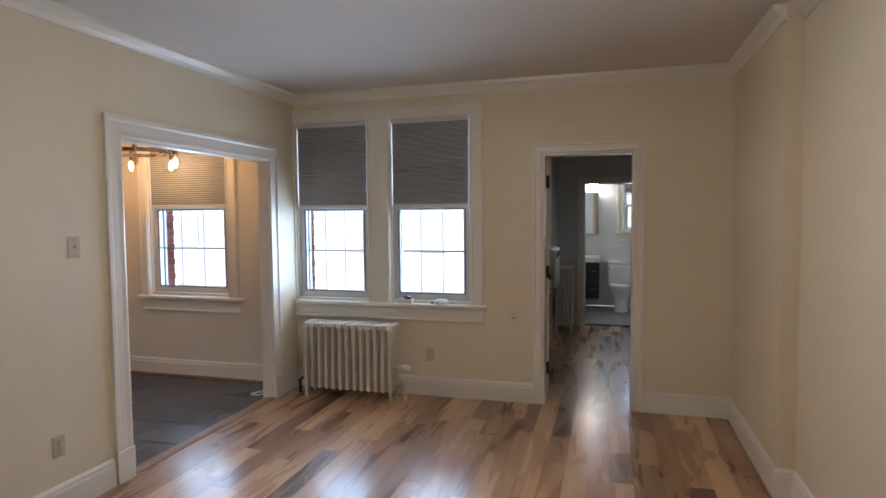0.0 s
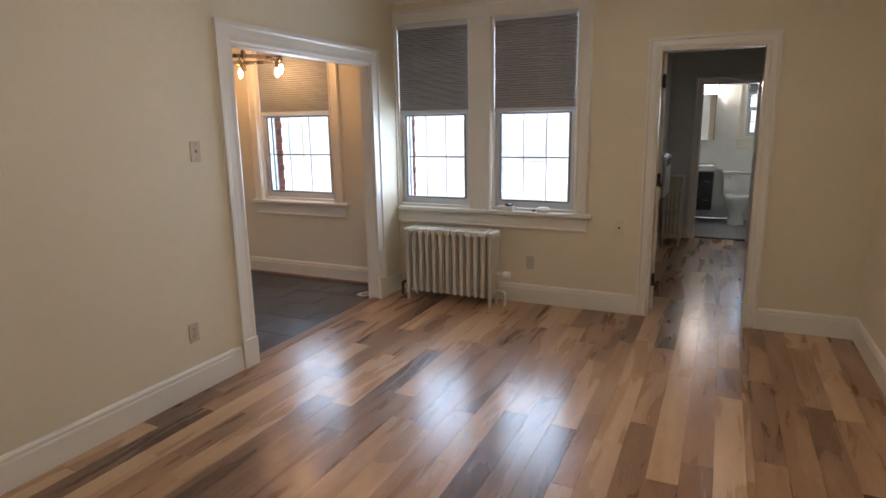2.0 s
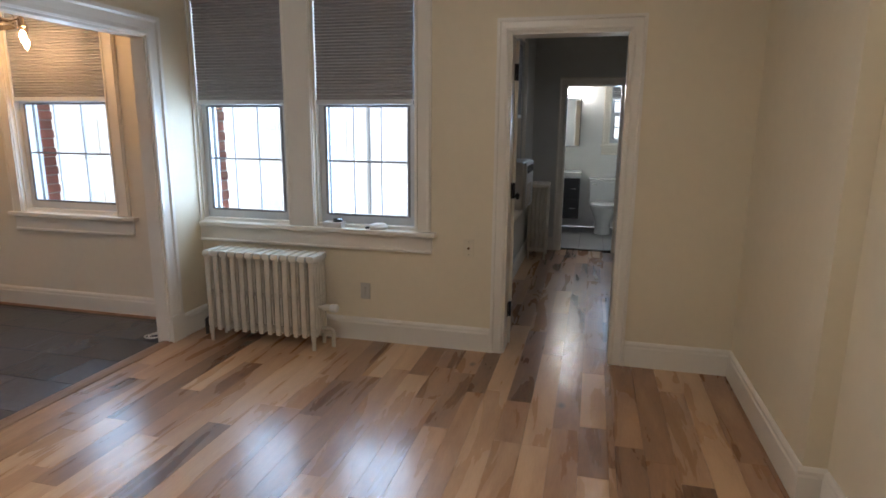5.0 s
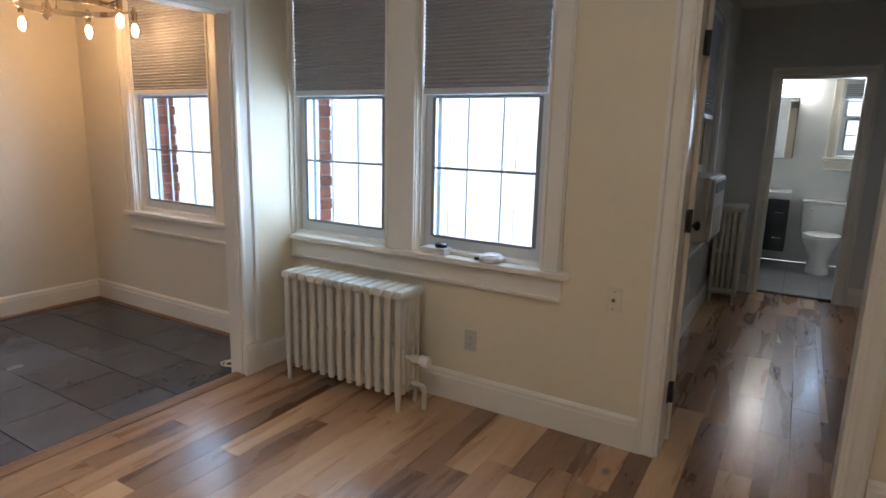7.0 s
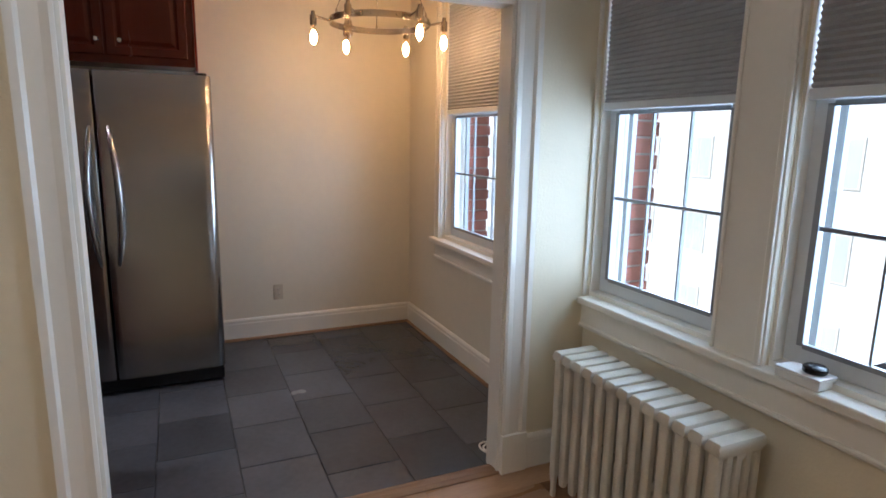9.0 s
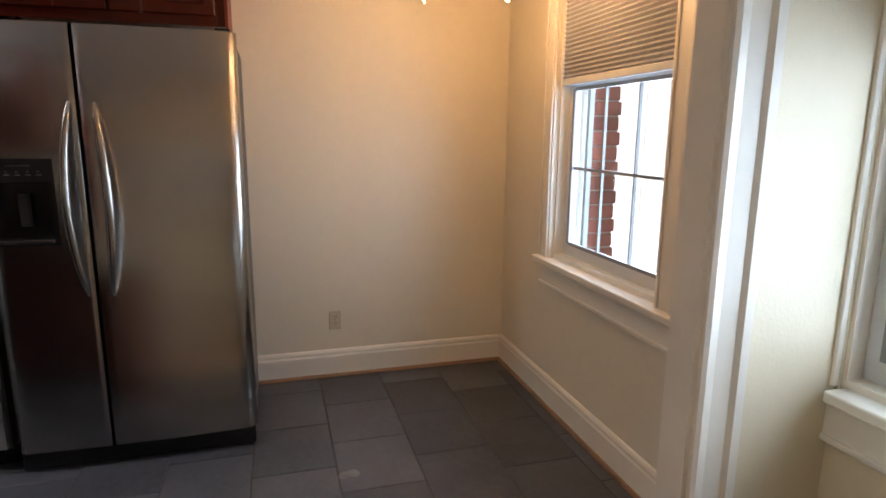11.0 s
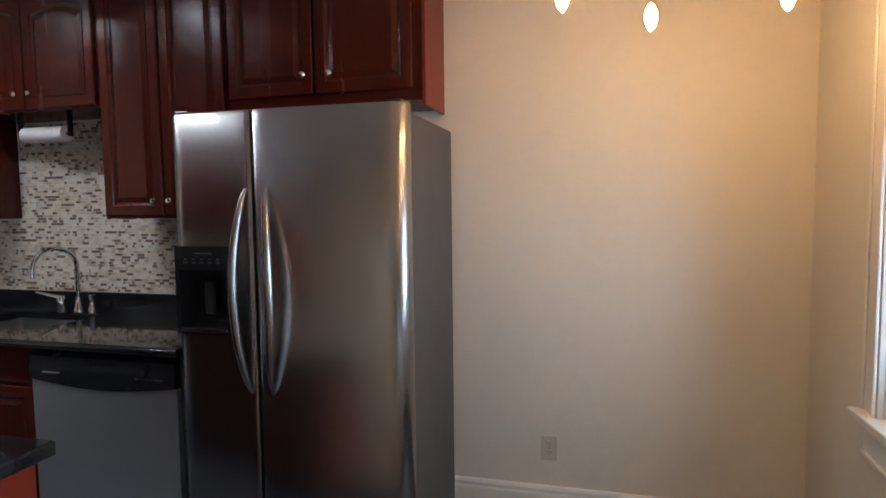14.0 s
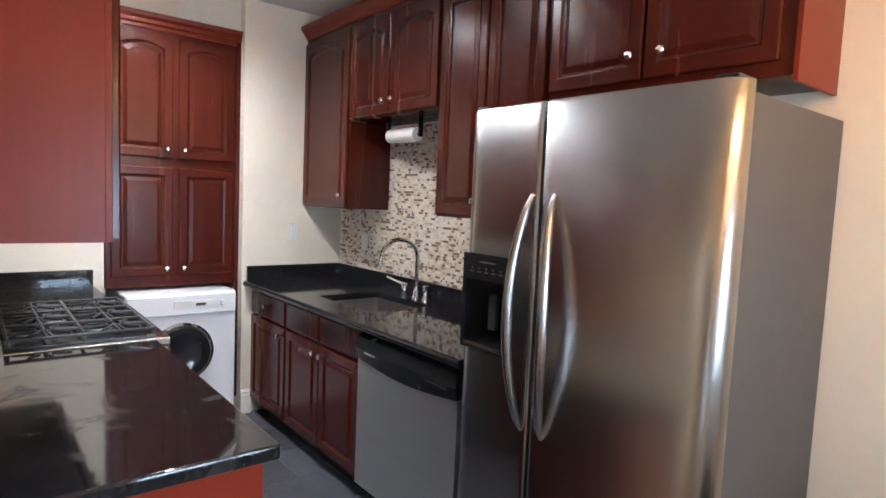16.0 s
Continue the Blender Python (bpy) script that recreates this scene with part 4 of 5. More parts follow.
ht = thing("paper_towel_holder", (-2.125, -3.62, 1.875), "paper towel roll on a holder under the sink cabinet", "paper towel")
part("roll", tube(bmesh.new(), [(-2.105, -3.80, 1.875), (-2.105, -3.53, 1.875)], 0.040, 20), CARDBOARD, ht, smooth=True)
part("rod", tube(bmesh.new(), [(-2.105, -3.83, 1.875), (-2.105, -3.50, 1.875)], 0.007, 8), BLACK, ht)
for yy in (-3.83, -3.505):
    part("bracket", boxbm(-2.12, -2.09, yy - 0.005, yy + 0.005, 1.86, 1.974, bevel=0.002), BLACK, ht)


def lower(y0, y1, doors, drawers, label, top=0.874):
    ob = thing("base_cabinet", ((KX + LF) / 2, (y0 + y1) / 2, 0), label, "cabinet", group="cherry base cabinets")
    part("body", boxbm(KX + 0.003, LF - 0.022, y0, y1, 0.10, top), CHERRY, ob)
    if top < 0.87:
        part("face_frame", boxbm(LF - 0.050, LF - 0.022, y0, y1, top, 0.874), CHERRY, ob)
    part("toe_kick", boxbm(KX + 0.003, LF - 0.085, y0, y1, 0.0, 0.099), BLACK, ob, "black toe kick")
    for a, b, kn in doors:
        d = part("door", panel_door(mx, a, b, 0.115, 0.690, LF), CHERRY, ob)
        knob_on(mx, kn, 0.640, LF, d)
    for a, b, kn in drawers:
        d = part("drawer_front", slab_front(mx, a, b, 0.705, 0.862, LF), CHERRY, ob)
        if kn:
            knob_on(mx, kn, 0.785, LF, d)
    return ob


lower(KY + 0.083, -4.150, [(KY + 0.10, -4.160, -4.22)], [(KY + 0.10, -4.160, -4.43)], "cherry base cabinet with a drawer and a panel door")
lower(-4.146, -3.270, [(-4.136, -3.712, -3.75), (-3.704, -3.285, -3.665)], [(-4.136, -3.712, None), (-3.704, -3.285, None)], "cherry sink base cabinet with two panel doors", 0.66)

# dishwasher
DF = -1.600
dw = thing("dishwasher", (-1.8, -2.90, 0), "stainless steel dishwasher with a black control panel", "dishwasher")
part("body", boxbm(KX + 0.02, DF - 0.03, -3.262, -2.500, 0.10, 0.874), GREYSIDE, dw)
part("toe_kick", boxbm(KX + 0.02, LF - 0.07, -3.262, -2.500, 0.0, 0.099), BLACK, dw)
bm = bmesh.new()
ys = [-3.255 + k * (0.745 / 12) for k in range(13)]


def sag(k):
    return 0.738 - 0.030 * math.sin(math.pi * k / 12)


ring_loft(bm, [[(DF - 0.028, ys[k], 0.105), (DF, ys[k], 0.110), (DF + 0.004 * math.sin(math.pi * k / 12), ys[k], 0.45), (DF, ys[k], sag(k)), (DF - 0.028, ys[k], sag(k))] for k in range(13)])
part("door", bm, STEELV, dw, "stainless steel door panel", smooth=True)
bm = bmesh.new()
ring_loft(bm, [[(DF - 0.028, ys[k], sag(k) + 0.004), (DF + 0.008, ys[k], sag(k) + 0.004), (DF + 0.014, ys[k], 0.79), (DF + 0.004, ys[k], 0.845), (DF - 0.028, ys[k], 0.866)] for k in range(13)])
cp = part("control_panel", bm, BLACK, dw, "glossy black control panel")
for k in range(6):
    part("button", boxbm(DF + 0.0135, DF + 0.017, -2.70 + k * 0.024, -2.684 + k * 0.024, 0.772, 0.778), GREYSIDE, cp)
part("dial", lathe(bmesh.new(), [(0.0, 0.0), (0.024, 0.0), (0.020, 0.016), (0.0, 0.018)], frame_of("+x", DF + 0.011, -2.66, 0.805), 16), BLACK, cp, smooth=True)
part("badge", boxbm(DF + 0.0125, DF + 0.016, -3.18, -3.09, 0.775, 0.781), STEELV, cp)

# sink counter with its cut-out, upstands, sink and tap
SX0, SX1, SY0, SY1 = -2.16, -1.75, -3.98, -3.42
ct = thing("sink_countertop", (-1.8, -3.6, 0.88), "polished black granite countertop with a cut-out for the sink", "countertop")
CF = -1.580
bm = bmesh.new()
for a, b, c, d in ((KX + 0.003, CF, KY + 0.083, SY0), (KX + 0.003, CF, SY1, -2.480)):
    box(bm, a, b, c, d, 0.877, 0.915)
box(bm, KX + 0.003, SX0, SY0, SY1, 0.877, 0.915)
box(bm, SX1, CF, SY0, SY1, 0.877, 0.915)
bmesh.ops.remove_doubles(bm, verts=bm.verts, dist=1e-5)
part("slab", bm, GRANITE, ct)
part("bullnose", tube(bmesh.new(), [(CF - 0.004, KY + 0.084, 0.896), (CF - 0.004, -2.481, 0.896)], 0.0185, 12), GRANITE, ct, smooth=True)
part("upstand", boxbm(KX + 0.003, KX + 0.022, KY + 0.083, -2.480, 0.916, 1.015, bevel=0.002), GRANITE, ct)
part("upstand", boxbm(KX + 0.023, CF - 0.01, KY + 0.083, KY + 0.102, 0.916, 1.015, bevel=0.002), GRANITE, ct)

sk = thing("kitchen_sink", (-1.82, -3.7, 0.72), "undermounted stainless steel kitchen sink", "sink")
bm = bmesh.new()


def rrect(x0, x1, y0, y1, r, z, n=4):
    pts = []
    for cx, cy, a0 in ((x1 - r, y1 - r, 0), (x0 + r, y1 - r, 90), (x0 + r, y0 + r, 180), (x1 - r, y0 + r, 270)):
        for k in range(n + 1):
            a = radians(a0 + 90 * k / n)
            pts.append((cx + r * math.cos(a), cy + r * math.sin(a), z))
    return pts


ring_loft(bm, [rrect(SX0 - 0.015, SX1 + 0.015, SY0 - 0.015, SY1 + 0.015, 0.03, 0.876), rrect(SX0 + 0.004, SX1 - 0.004, SY0 + 0.004, SY1 - 0.004, 0.03, 0.876), rrect(SX0 + 0.006, SX1 - 0.006, SY0 + 0.006, SY1 - 0.006, 0.03, 0.74),
               rrect(SX0 + 0.03, SX1 - 0.03, SY0 + 0.03, SY1 - 0.03, 0.04, 0.70)], cap0=False)
part("bowl", bm, SINKSTEEL, sk, smooth=True)
part("drain", lathe(bmesh.new(), [(0.0, 0.701), (0.042, 0.701), (0.042, 0.705), (0.0, 0.704)], pose(-1.955, -3.7, 0), 18), CHROME, sk)

tp = thing("kitchen_faucet", (-2.205, -3.62, 0.915), "chrome gooseneck kitchen faucet with a lever handle", "faucet")
part("spout", tube(bmesh.new(), [(-2.205, -3.62, 0.915), (-2.205, -3.62, 1.17)] + [(-2.09 - 0.115 * math.cos(a), -3.62 - 0.02 * (1 - math.cos(a)), 1.17 + 0.105 * math.sin(a)) for a in [math.pi * k / 12 for k in range(1, 13)]] + [(-1.973, -3.66, 1.13)],
                   0.0125, 12), CHROME, tp, smooth=True)
part("base", lathe(bmesh.new(), [(0.028, 0.9155), (0.028, 0.93), (0.018, 0.945), (0.016, 1.0)], pose(-2.205, -3.62, 0), 16), CHROME, tp, smooth=True)
hd = part("handle_base", lathe(bmesh.new(), [(0.024, 0.9155), (0.022, 0.95), (0.024, 0.985), (0.016, 1.0), (0.0, 1.003)], pose(-2.205, -3.74, 0), 14), CHROME, tp, smooth=True)
part("lever", tube(bmesh.new(), [(-2.205, -3.74, 0.99), (-2.165, -3.775, 1.01), (-2.115, -3.81, 1.035)], [0.010, 0.008, 0.007], 8), CHROME, hd, smooth=True)
part("sprayer", lathe(bmesh.new(), [(0.022, 0.9155), (0.020, 0.94), (0.013, 0.95), (0.016, 0.99), (0.018, 1.01), (0.0, 1.013)], pose(-2.205, -3.53, 0), 14), CHROME, tp, "side sprayer", smooth=True)


# fridge
FX, FY0, FY1, FYM, FZ = -1.550, -2.462, -1.497, -2.090, 1.838
fr = thing("refrigerator", (-1.8, -1.98, 0), "stainless steel side-by-side refrigerator with a black ice dispenser", "refrigerator")
part("cabinet", boxbm(KX + 0.03, FX - 0.075, FY0 + 0.012, FY1 - 0.012, 0.03, FZ - 0.022, bevel=0.004), GREYSIDE, fr, "dark grey textured side")
part("kick_grille", boxbm(FX - 0.09, FX - 0.03, FY0 + 0.01, FY1 - 0.01, 0.012, 0.085, bevel=0.004), BLACK, fr, "black kick grille")
for yy in (FY0 + 0.05, FY1 - 0.05):
    part("hinge_cover", boxbm(FX - 0.12, FX - 0.02, yy - 0.03, yy + 0.03, FZ - 0.006, FZ + 0.014, bevel=0.006), BLACK, fr)


def fridge_door(name, y0, y1, outer_right, hole=None):
    """A bowed steel door, its outer edge rolled back; hole: (y0, y1, z0, z1) of the dispenser."""
    n = 18
    cols = []
    w = y1 - y0
    marks = [y0 + w * (0.5 - 0.5 * math.cos(math.pi * k / n)) for k in range(n + 1)]
    if hole:
        marks = sorted([q for q in marks if min(abs(q - hole[0]), abs(q - hole[1])) > 0.006] + [hole[0], hole[1]])
    for y in marks:
        e = (y1 - y) if outer_right else (y - y0)
        i = (y - y0) if outer_right else (y1 - y)
        x = FX + 0.012 * (1 - ((y - (FY0 + FY1) / 2) / ((FY1 - FY0) / 2)) ** 2)
        if e < 0.055:
            x -= 0.055 * (1 - math.sqrt(max(0, 1 - ((0.055 - e) / 0.055) ** 2)))
        if i < 0.012:
            x -= 0.012 * (1 - math.sqrt(max(0, 1 - ((0.012 - i) / 0.012) ** 2)))
        cols.append((x, y))
    zs = [0.095, 0.103, FZ - 0.010, FZ] if not hole else [0.095, 0.103, hole[2], hole[3], FZ - 0.010, FZ]
    bm = bmesh.new()
    back = FX - 0.072
    g = [[bm.verts.new((x - (0.008 if z in (zs[0], zs[-1]) else 0), y, z)) for x, y in cols] for z in zs]
    for r in range(len(zs) - 1):
        for c in range(len(cols) - 1):
            if hole and zs[r] >= hole[2] - 1e-6 and zs[r + 1] <= hole[3] + 1e-6 and cols[c][1] >= hole[0] - 1e-6 and cols[c + 1][1] <= hole[1] + 1e-6:
                continue
            bm.faces.new((g[r][c], g[r][c + 1], g[r + 1][c + 1], g[r + 1][c]))
    bk = [[bm.verts.new((back, y, z)) for y in (y0, y1)] for z in (zs[0], zs[-1])]
    bm.faces.new((bk[0][0], bk[1][0], bk[1][1], bk[0][1]))
    bm.faces.new([bk[0][0], *[v for v in g[0]], bk[0][1]])
    bm.faces.new([bk[1][1], *[v for v in g[-1][::-1]], bk[1][0]])
    bm.faces.new([bk[0][0], bk[1][0], *[row[0] for row in g[::-1]]])
    bm.faces.new([bk[0][1], *[row[-1] for row in g], bk[1][1]])
    return part(name, bm, STEEL, fr, "brushed stainless steel door", smooth=True)


HOLE = (-2.437, -2.205, 0.995, 1.325)
ld = fridge_door("freezer_door", FY0, FYM - 0.004, False, HOLE)
rd = fridge_door("fridge_door", FYM + 0.004, FY1, True)
bm = bmesh.new()
ring_loft(bm, [[(FX + 0.010, y, z) for y, z in ((HOLE[0] - 0.006, HOLE[2] - 0.006), (HOLE[1] + 0.006, HOLE[2] - 0.006), (HOLE[1] + 0.006, HOLE[3] + 0.006), (HOLE[0] - 0.006, HOLE[3] + 0.006))],
               [(FX + 0.010, y, z) for y, z in ((HOLE[0] + 0.012, HOLE[2] + 0.02), (HOLE[1] - 0.012, HOLE[2] + 0.02), (HOLE[1] - 0.012, HOLE[3] - 0.085), (HOLE[0] + 0.012, HOLE[3] - 0.085))],
               [(FX - 0.065, y, z) for y, z in ((HOLE[0] + 0.02, HOLE[2] + 0.03), (HOLE[1] - 0.02, HOLE[2] + 0.03), (HOLE[1] - 0.02, HOLE[3] - 0.095), (HOLE[0] + 0.02, HOLE[3] - 0.095))]], cap0=False)
dp = part("ice_dispenser", bm, BLACK, ld, "glossy black ice and water dispenser")
bm = bmesh.new()
for k in range(5):
    box(bm, FX + 0.0105, FX + 0.0118, HOLE[0] + 0.035 + k * 0.036, HOLE[0] + 0.053 + k * 0.036, 1.266, 1.271)
    box(bm, FX + 0.0105, FX + 0.0118, HOLE[0] + 0.040 + k * 0.036, HOLE[0] + 0.047 + k * 0.036, 1.278, 1.284)
box(bm, FX + 0.0105, FX + 0.0118, HOLE[0] + 0.08, HOLE[0] + 0.16, 1.302, 1.306)
part("panel_marks", bm, GREYSIDE, ld, "small grey control marks")
part("paddle", boxbm(FX - 0.05, FX - 0.03, -2.345, -2.305, 1.06, 1.19, bevel=0.006), BLACKMAT, ld)
part("drip_tray", boxbm(FX - 0.058, FX + 0.014, HOLE[0] + 0.014, HOLE[1] - 0.014, HOLE[2] + 0.004, HOLE[2] + 0.018, bevel=0.003), STEEL, ld)
for door, yy, s in ((ld, -2.118, -1), (rd, -2.030, 1)):
    pts, rad = [], []
    for k in range(21):
        t = k / 20
        z = 0.775 + (1.545 - 0.775) * t
        b = math.sin(math.pi * t)
        pts.append((FX + 0.012 + 0.062 * b ** 0.6, yy + s * 0.030 * b, z))
        rad.append(0.008 + 0.010 * b ** 0.5)
    part("handle", tube(bmesh.new(), pts, rad, 12), STEEL, door, "bowed stainless steel handle", smooth=True)


# pantry and washing machine
my = frame_of("+y", 0, 0, 0)          # end wall: u is -x, w is y
pa = thing("pantry_cabinet", (-1.165, KY - 0.2, 0.90), "cherry pantry cabinet above the washing machine, doors closed", "cabinet")
part("body", boxbm(-1.557, -0.769, KY - 0.55, KY - 0.022, 0.895, 2.545), CHERRY, pa)
part("face_frame", boxbm(-1.557, -0.769, KY - 0.0215, KY - 0.004, 0.895, 2.545), CHERRY, pa)
for a, b, kn in ((0.795, 1.140, 1.110), (1.175, 1.520, 1.210)):
    d = part("door", panel_door(my, a, b, 1.700, 2.435, KY + 0.016, 0.03), CHERRY, pa)
    knob_on(my, kn, 1.754, KY + 0.016, d)
    d = part("door", panel_door(my, a, b, 0.965, 1.640, KY + 0.016), CHERRY, pa)
    knob_on(my, kn, 1.010, KY + 0.016, d)
d = part("side_stile", boxbm(-1.563, -1.533, KY - 0.003, KY + 0.010, 0.10, 2.545, bevel=0.003), CHERRY, pa)
bm = bmesh.new()
sweep(bm, [(0, 0), (0.012, 0), (0.012, 0.02), (0.024, 0.03), (0.024, 0.05), (0.040, 0.066), (0.046, 0.09), (0, 0.09)], (-1.560, KY - 0.004, 2.462), (-0.767, KY - 0.004, 2.462), (0, 1, 0))
part("crown", bm, CHERRYSIDE, pa)
lt = part("latch", boxbm(0.782, 0.812, 1.575, 1.625, KY + 0.0165, KY + 0.024, m=my, bevel=0.002), CHROME, pa, "small chrome door latch")
part("latch_lever", tube(bmesh.new(), [(-0.797, KY + 0.022, 1.60), (-0.797, KY + 0.045, 1.60), (-0.835, KY + 0.050, 1.606)], [0.007, 0.008, 0.006], 8), CHROME, lt, smooth=True)
wm = thing("washing_machine", (-1.155, KY, 0), "white front-loading washing machine under the pantry", "washing machine")
WF = KY + 0.17
part("body", boxbm(-1.490, -0.840, WF - 0.62, WF, 0.015, 0.872, bevel=0.012), ENAMEL, wm)
cpn = part("control_panel", boxbm(-1.485, -0.845, WF + 0.001, WF + 0.018, 0.735, 0.862, bevel=0.008), ENAMEL, wm)
part("display", boxbm(-1.355, -1.105, WF + 0.0182, WF + 0.021, 0.775, 0.825, bevel=0.002), WHITEPL, cpn)
part("readout", boxbm(-1.295, -1.235, WF + 0.021, WF + 0.0225, 0.79, 0.807), GREYSIDE, cpn)
part("dial", lathe(bmesh.new(), [(0.022, 0.0), (0.020, 0.018), (0.0, 0.019)], frame_of("+y", -1.405, WF + 0.018, 0.80), 16), ENAMEL, cpn, smooth=True)
dm = frame_of("+y", -1.160, WF, 0.50)
dr = part("door", lathe(bmesh.new(), [(0.172, 0.001), (0.172, 0.025), (0.160, 0.040), (0.122, 0.040), (0.116, 0.022)], dm, 32, cap=False), BLACK, wm, "round black door ring", smooth=True)
part("door_glass", lathe(bmesh.new(), [(0.116, 0.022), (0.095, 0.014), (0.05, 0.007), (0.0, 0.005)], dm, 32, cap=False), DARKGLASS, dr, smooth=True)
part("rim", lathe(bmesh.new(), [(0.173, 0.0), (0.188, 0.0), (0.188, 0.014), (0.173, 0.022)], dm, 32, cap=False), CHROME, dr, smooth=True)
for xx in (-1.445, -0.885):
    part("foot", lathe(bmesh.new(), [(0.025, 0.0), (0.025, 0.012), (0.012, 0.02)], pose(xx, WF - 0.05, 0), 10), BLACK, wm)


# range side: base cabinet, counters, range, wall cabinet
KW = -LW - 0.009                      # kitchen face of the dividing wall
GF = -0.715                           # front of the counter
bc = thing("end_base_cabinet", (-0.35, -2.75, 0), "cherry base cabinet with a plain end panel", "cabinet")
part("body", boxbm(-0.66, KW - 0.003, -3.315, -2.180, 0.10, 0.874), CHERRY, bc)
part("end_panel", boxbm(-0.682, KW - 0.003, -2.179, -2.161, 0.0, 0.874, bevel=0.002), CHERRYSIDE, bc, "plain red cherry end panel")
part("toe_kick", boxbm(-0.61, KW - 0.003, -3.315, -2.180, 0, 0.099), BLACK, bc)
mf = frame_of("-x", 0, 0, 0)
for a, b, kn in ((2.190, 2.745, 2.70), (2.755, 3.305, 2.80)):
    d = part("door", panel_door(mf, a, b, 0.115, 0.690, 0.682), CHERRY, bc)
    knob_on(mf, kn, 0.64, 0.682, d)
    part("drawer_front", slab_front(mf, a, b, 0.705, 0.862, 0.682), CHERRY, bc)
gc = thing("range_countertop", (-0.38, -2.77, 0.88), "polished black granite countertop, stained near its rounded front", "countertop")
part("slab", boxbm(GF, KW - 0.003, -3.318, -2.130, 0.877, 0.915, bevel=0.007, seg=3), GRANITE2, gc)
part("upstand", boxbm(KW - 0.022, KW - 0.003, -3.318, -2.145, 0.916, 1.015, bevel=0.002), GRANITE, gc)
g2 = thing("corner_countertop", (-0.38, -4.5, 0.88), "black granite countertop between the range and the end wall", "countertop")
part("slab", boxbm(GF, KW - 0.003, KY - 0.017, -4.165, 0.877, 0.915, bevel=0.006), GRANITE, g2)
part("upstand", boxbm(GF + 0.01, KW - 0.003, KY - 0.017, KY + 0.002, 0.916, 1.015, bevel=0.002), GRANITE, g2)
part("upstand", boxbm(KW - 0.022, KW - 0.003, KY + 0.003, -4.165, 0.916, 1.015, bevel=0.002), GRANITE, g2)
cb = thing("corner_base_cabinet", (-0.35, -4.5, 0), "cherry base cabinet beside the range", "cabinet")
part("body", boxbm(-0.66, KW - 0.003, KY - 0.015, -4.168, 0.10, 0.874), CHERRY, cb)
d = part("door", panel_door(mf, 4.18, 4.80, 0.115, 0.862, 0.682), CHERRY, cb)
knob_on(mf, 4.23, 0.64, 0.682, d)

rg = thing("gas_range", (-0.38, -3.74, 0), "stainless steel gas range with black cast-iron grates", "stove")
RY0, RY1, RF = -4.155, -3.325, -0.755
part("body", boxbm(RF + 0.03, KW - 0.02, RY0, RY1, 0.02, 0.88), GREYSIDE, rg)
part("oven_door", boxbm(RF - 0.005, RF + 0.029, RY0 + 0.01, RY1 - 0.01, 0.20, 0.74, bevel=0.006), STEEL, rg)
part("oven_handle", tube(bmesh.new(), [(RF - 0.045, RY0 + 0.06, 0.70), (RF - 0.045, RY1 - 0.06, 0.70)], 0.012, 10), STEEL, rg, smooth=True)
part("drawer", boxbm(RF - 0.003, RF + 0.029, RY0 + 0.01, RY1 - 0.01, 0.03, 0.19, bevel=0.006), STEEL, rg)
kp = part("knob_panel", boxbm(RF - 0.012, RF + 0.029, RY0 + 0.002, RY1 - 0.002, 0.75, 0.885, bevel=0.012), STEEL, rg)
for k in range(5):
    part("knob", lathe(bmesh.new(), [(0.024, 0.0), (0.022, 0.02), (0.018, 0.030), (0.0, 0.031)], frame_of("-x", RF - 0.012, RY0 + 0.10 + k * 0.158, 0.82), 16), BLACK, kp, smooth=True)
ck = part("cooktop", boxbm(RF - 0.010, KW - 0.102, RY0, RY1, 0.886, 0.919, bevel=0.006, seg=3), STEEL, rg, "stainless cooktop with a rolled rim")
part("cooktop_well", boxbm(RF + 0.035, KW - 0.125, RY0 + 0.03, RY1 - 0.03, 0.9195, 0.930, bevel=0.002), BLACK, ck, "black enamel well")
bgd = part("backguard", boxbm(KW - 0.100, KW - 0.004, RY0 + 0.004, RY1 - 0.004, 0.90, 1.13, bevel=0.010), BLACK, rg, "black backguard with a steel edge")
part("steel_edge", boxbm(KW - 0.106, KW - 0.085, RY1 - 0.0035, RY1 + 0.006, 0.92, 1.14, bevel=0.003), STEEL, bgd)
for bxp, byp, r in ((-0.54, -3.52, 0.045), (-0.30, -3.52, 0.035), (-0.54, -3.96, 0.035), (-0.30, -3.96, 0.045), (-0.40, -3.74, 0.04)):
    b0 = part("burner", lathe(bmesh.new(), [(r + 0.018, 0.930), (r + 0.016, 0.938), (r, 0.940), (r, 0.948), (r * 0.6, 0.953), (0.0, 0.953)], pose(bxp, byp, 0), 18), BLACKMAT, rg, smooth=True)
    part("flame_ring", lathe(bmesh.new(), [(r + 0.004, 0.9395), (r + 0.004, 0.945), (r - 0.004, 0.9455)], pose(bxp, byp, 0), 18, cap=False), STEELV, b0)
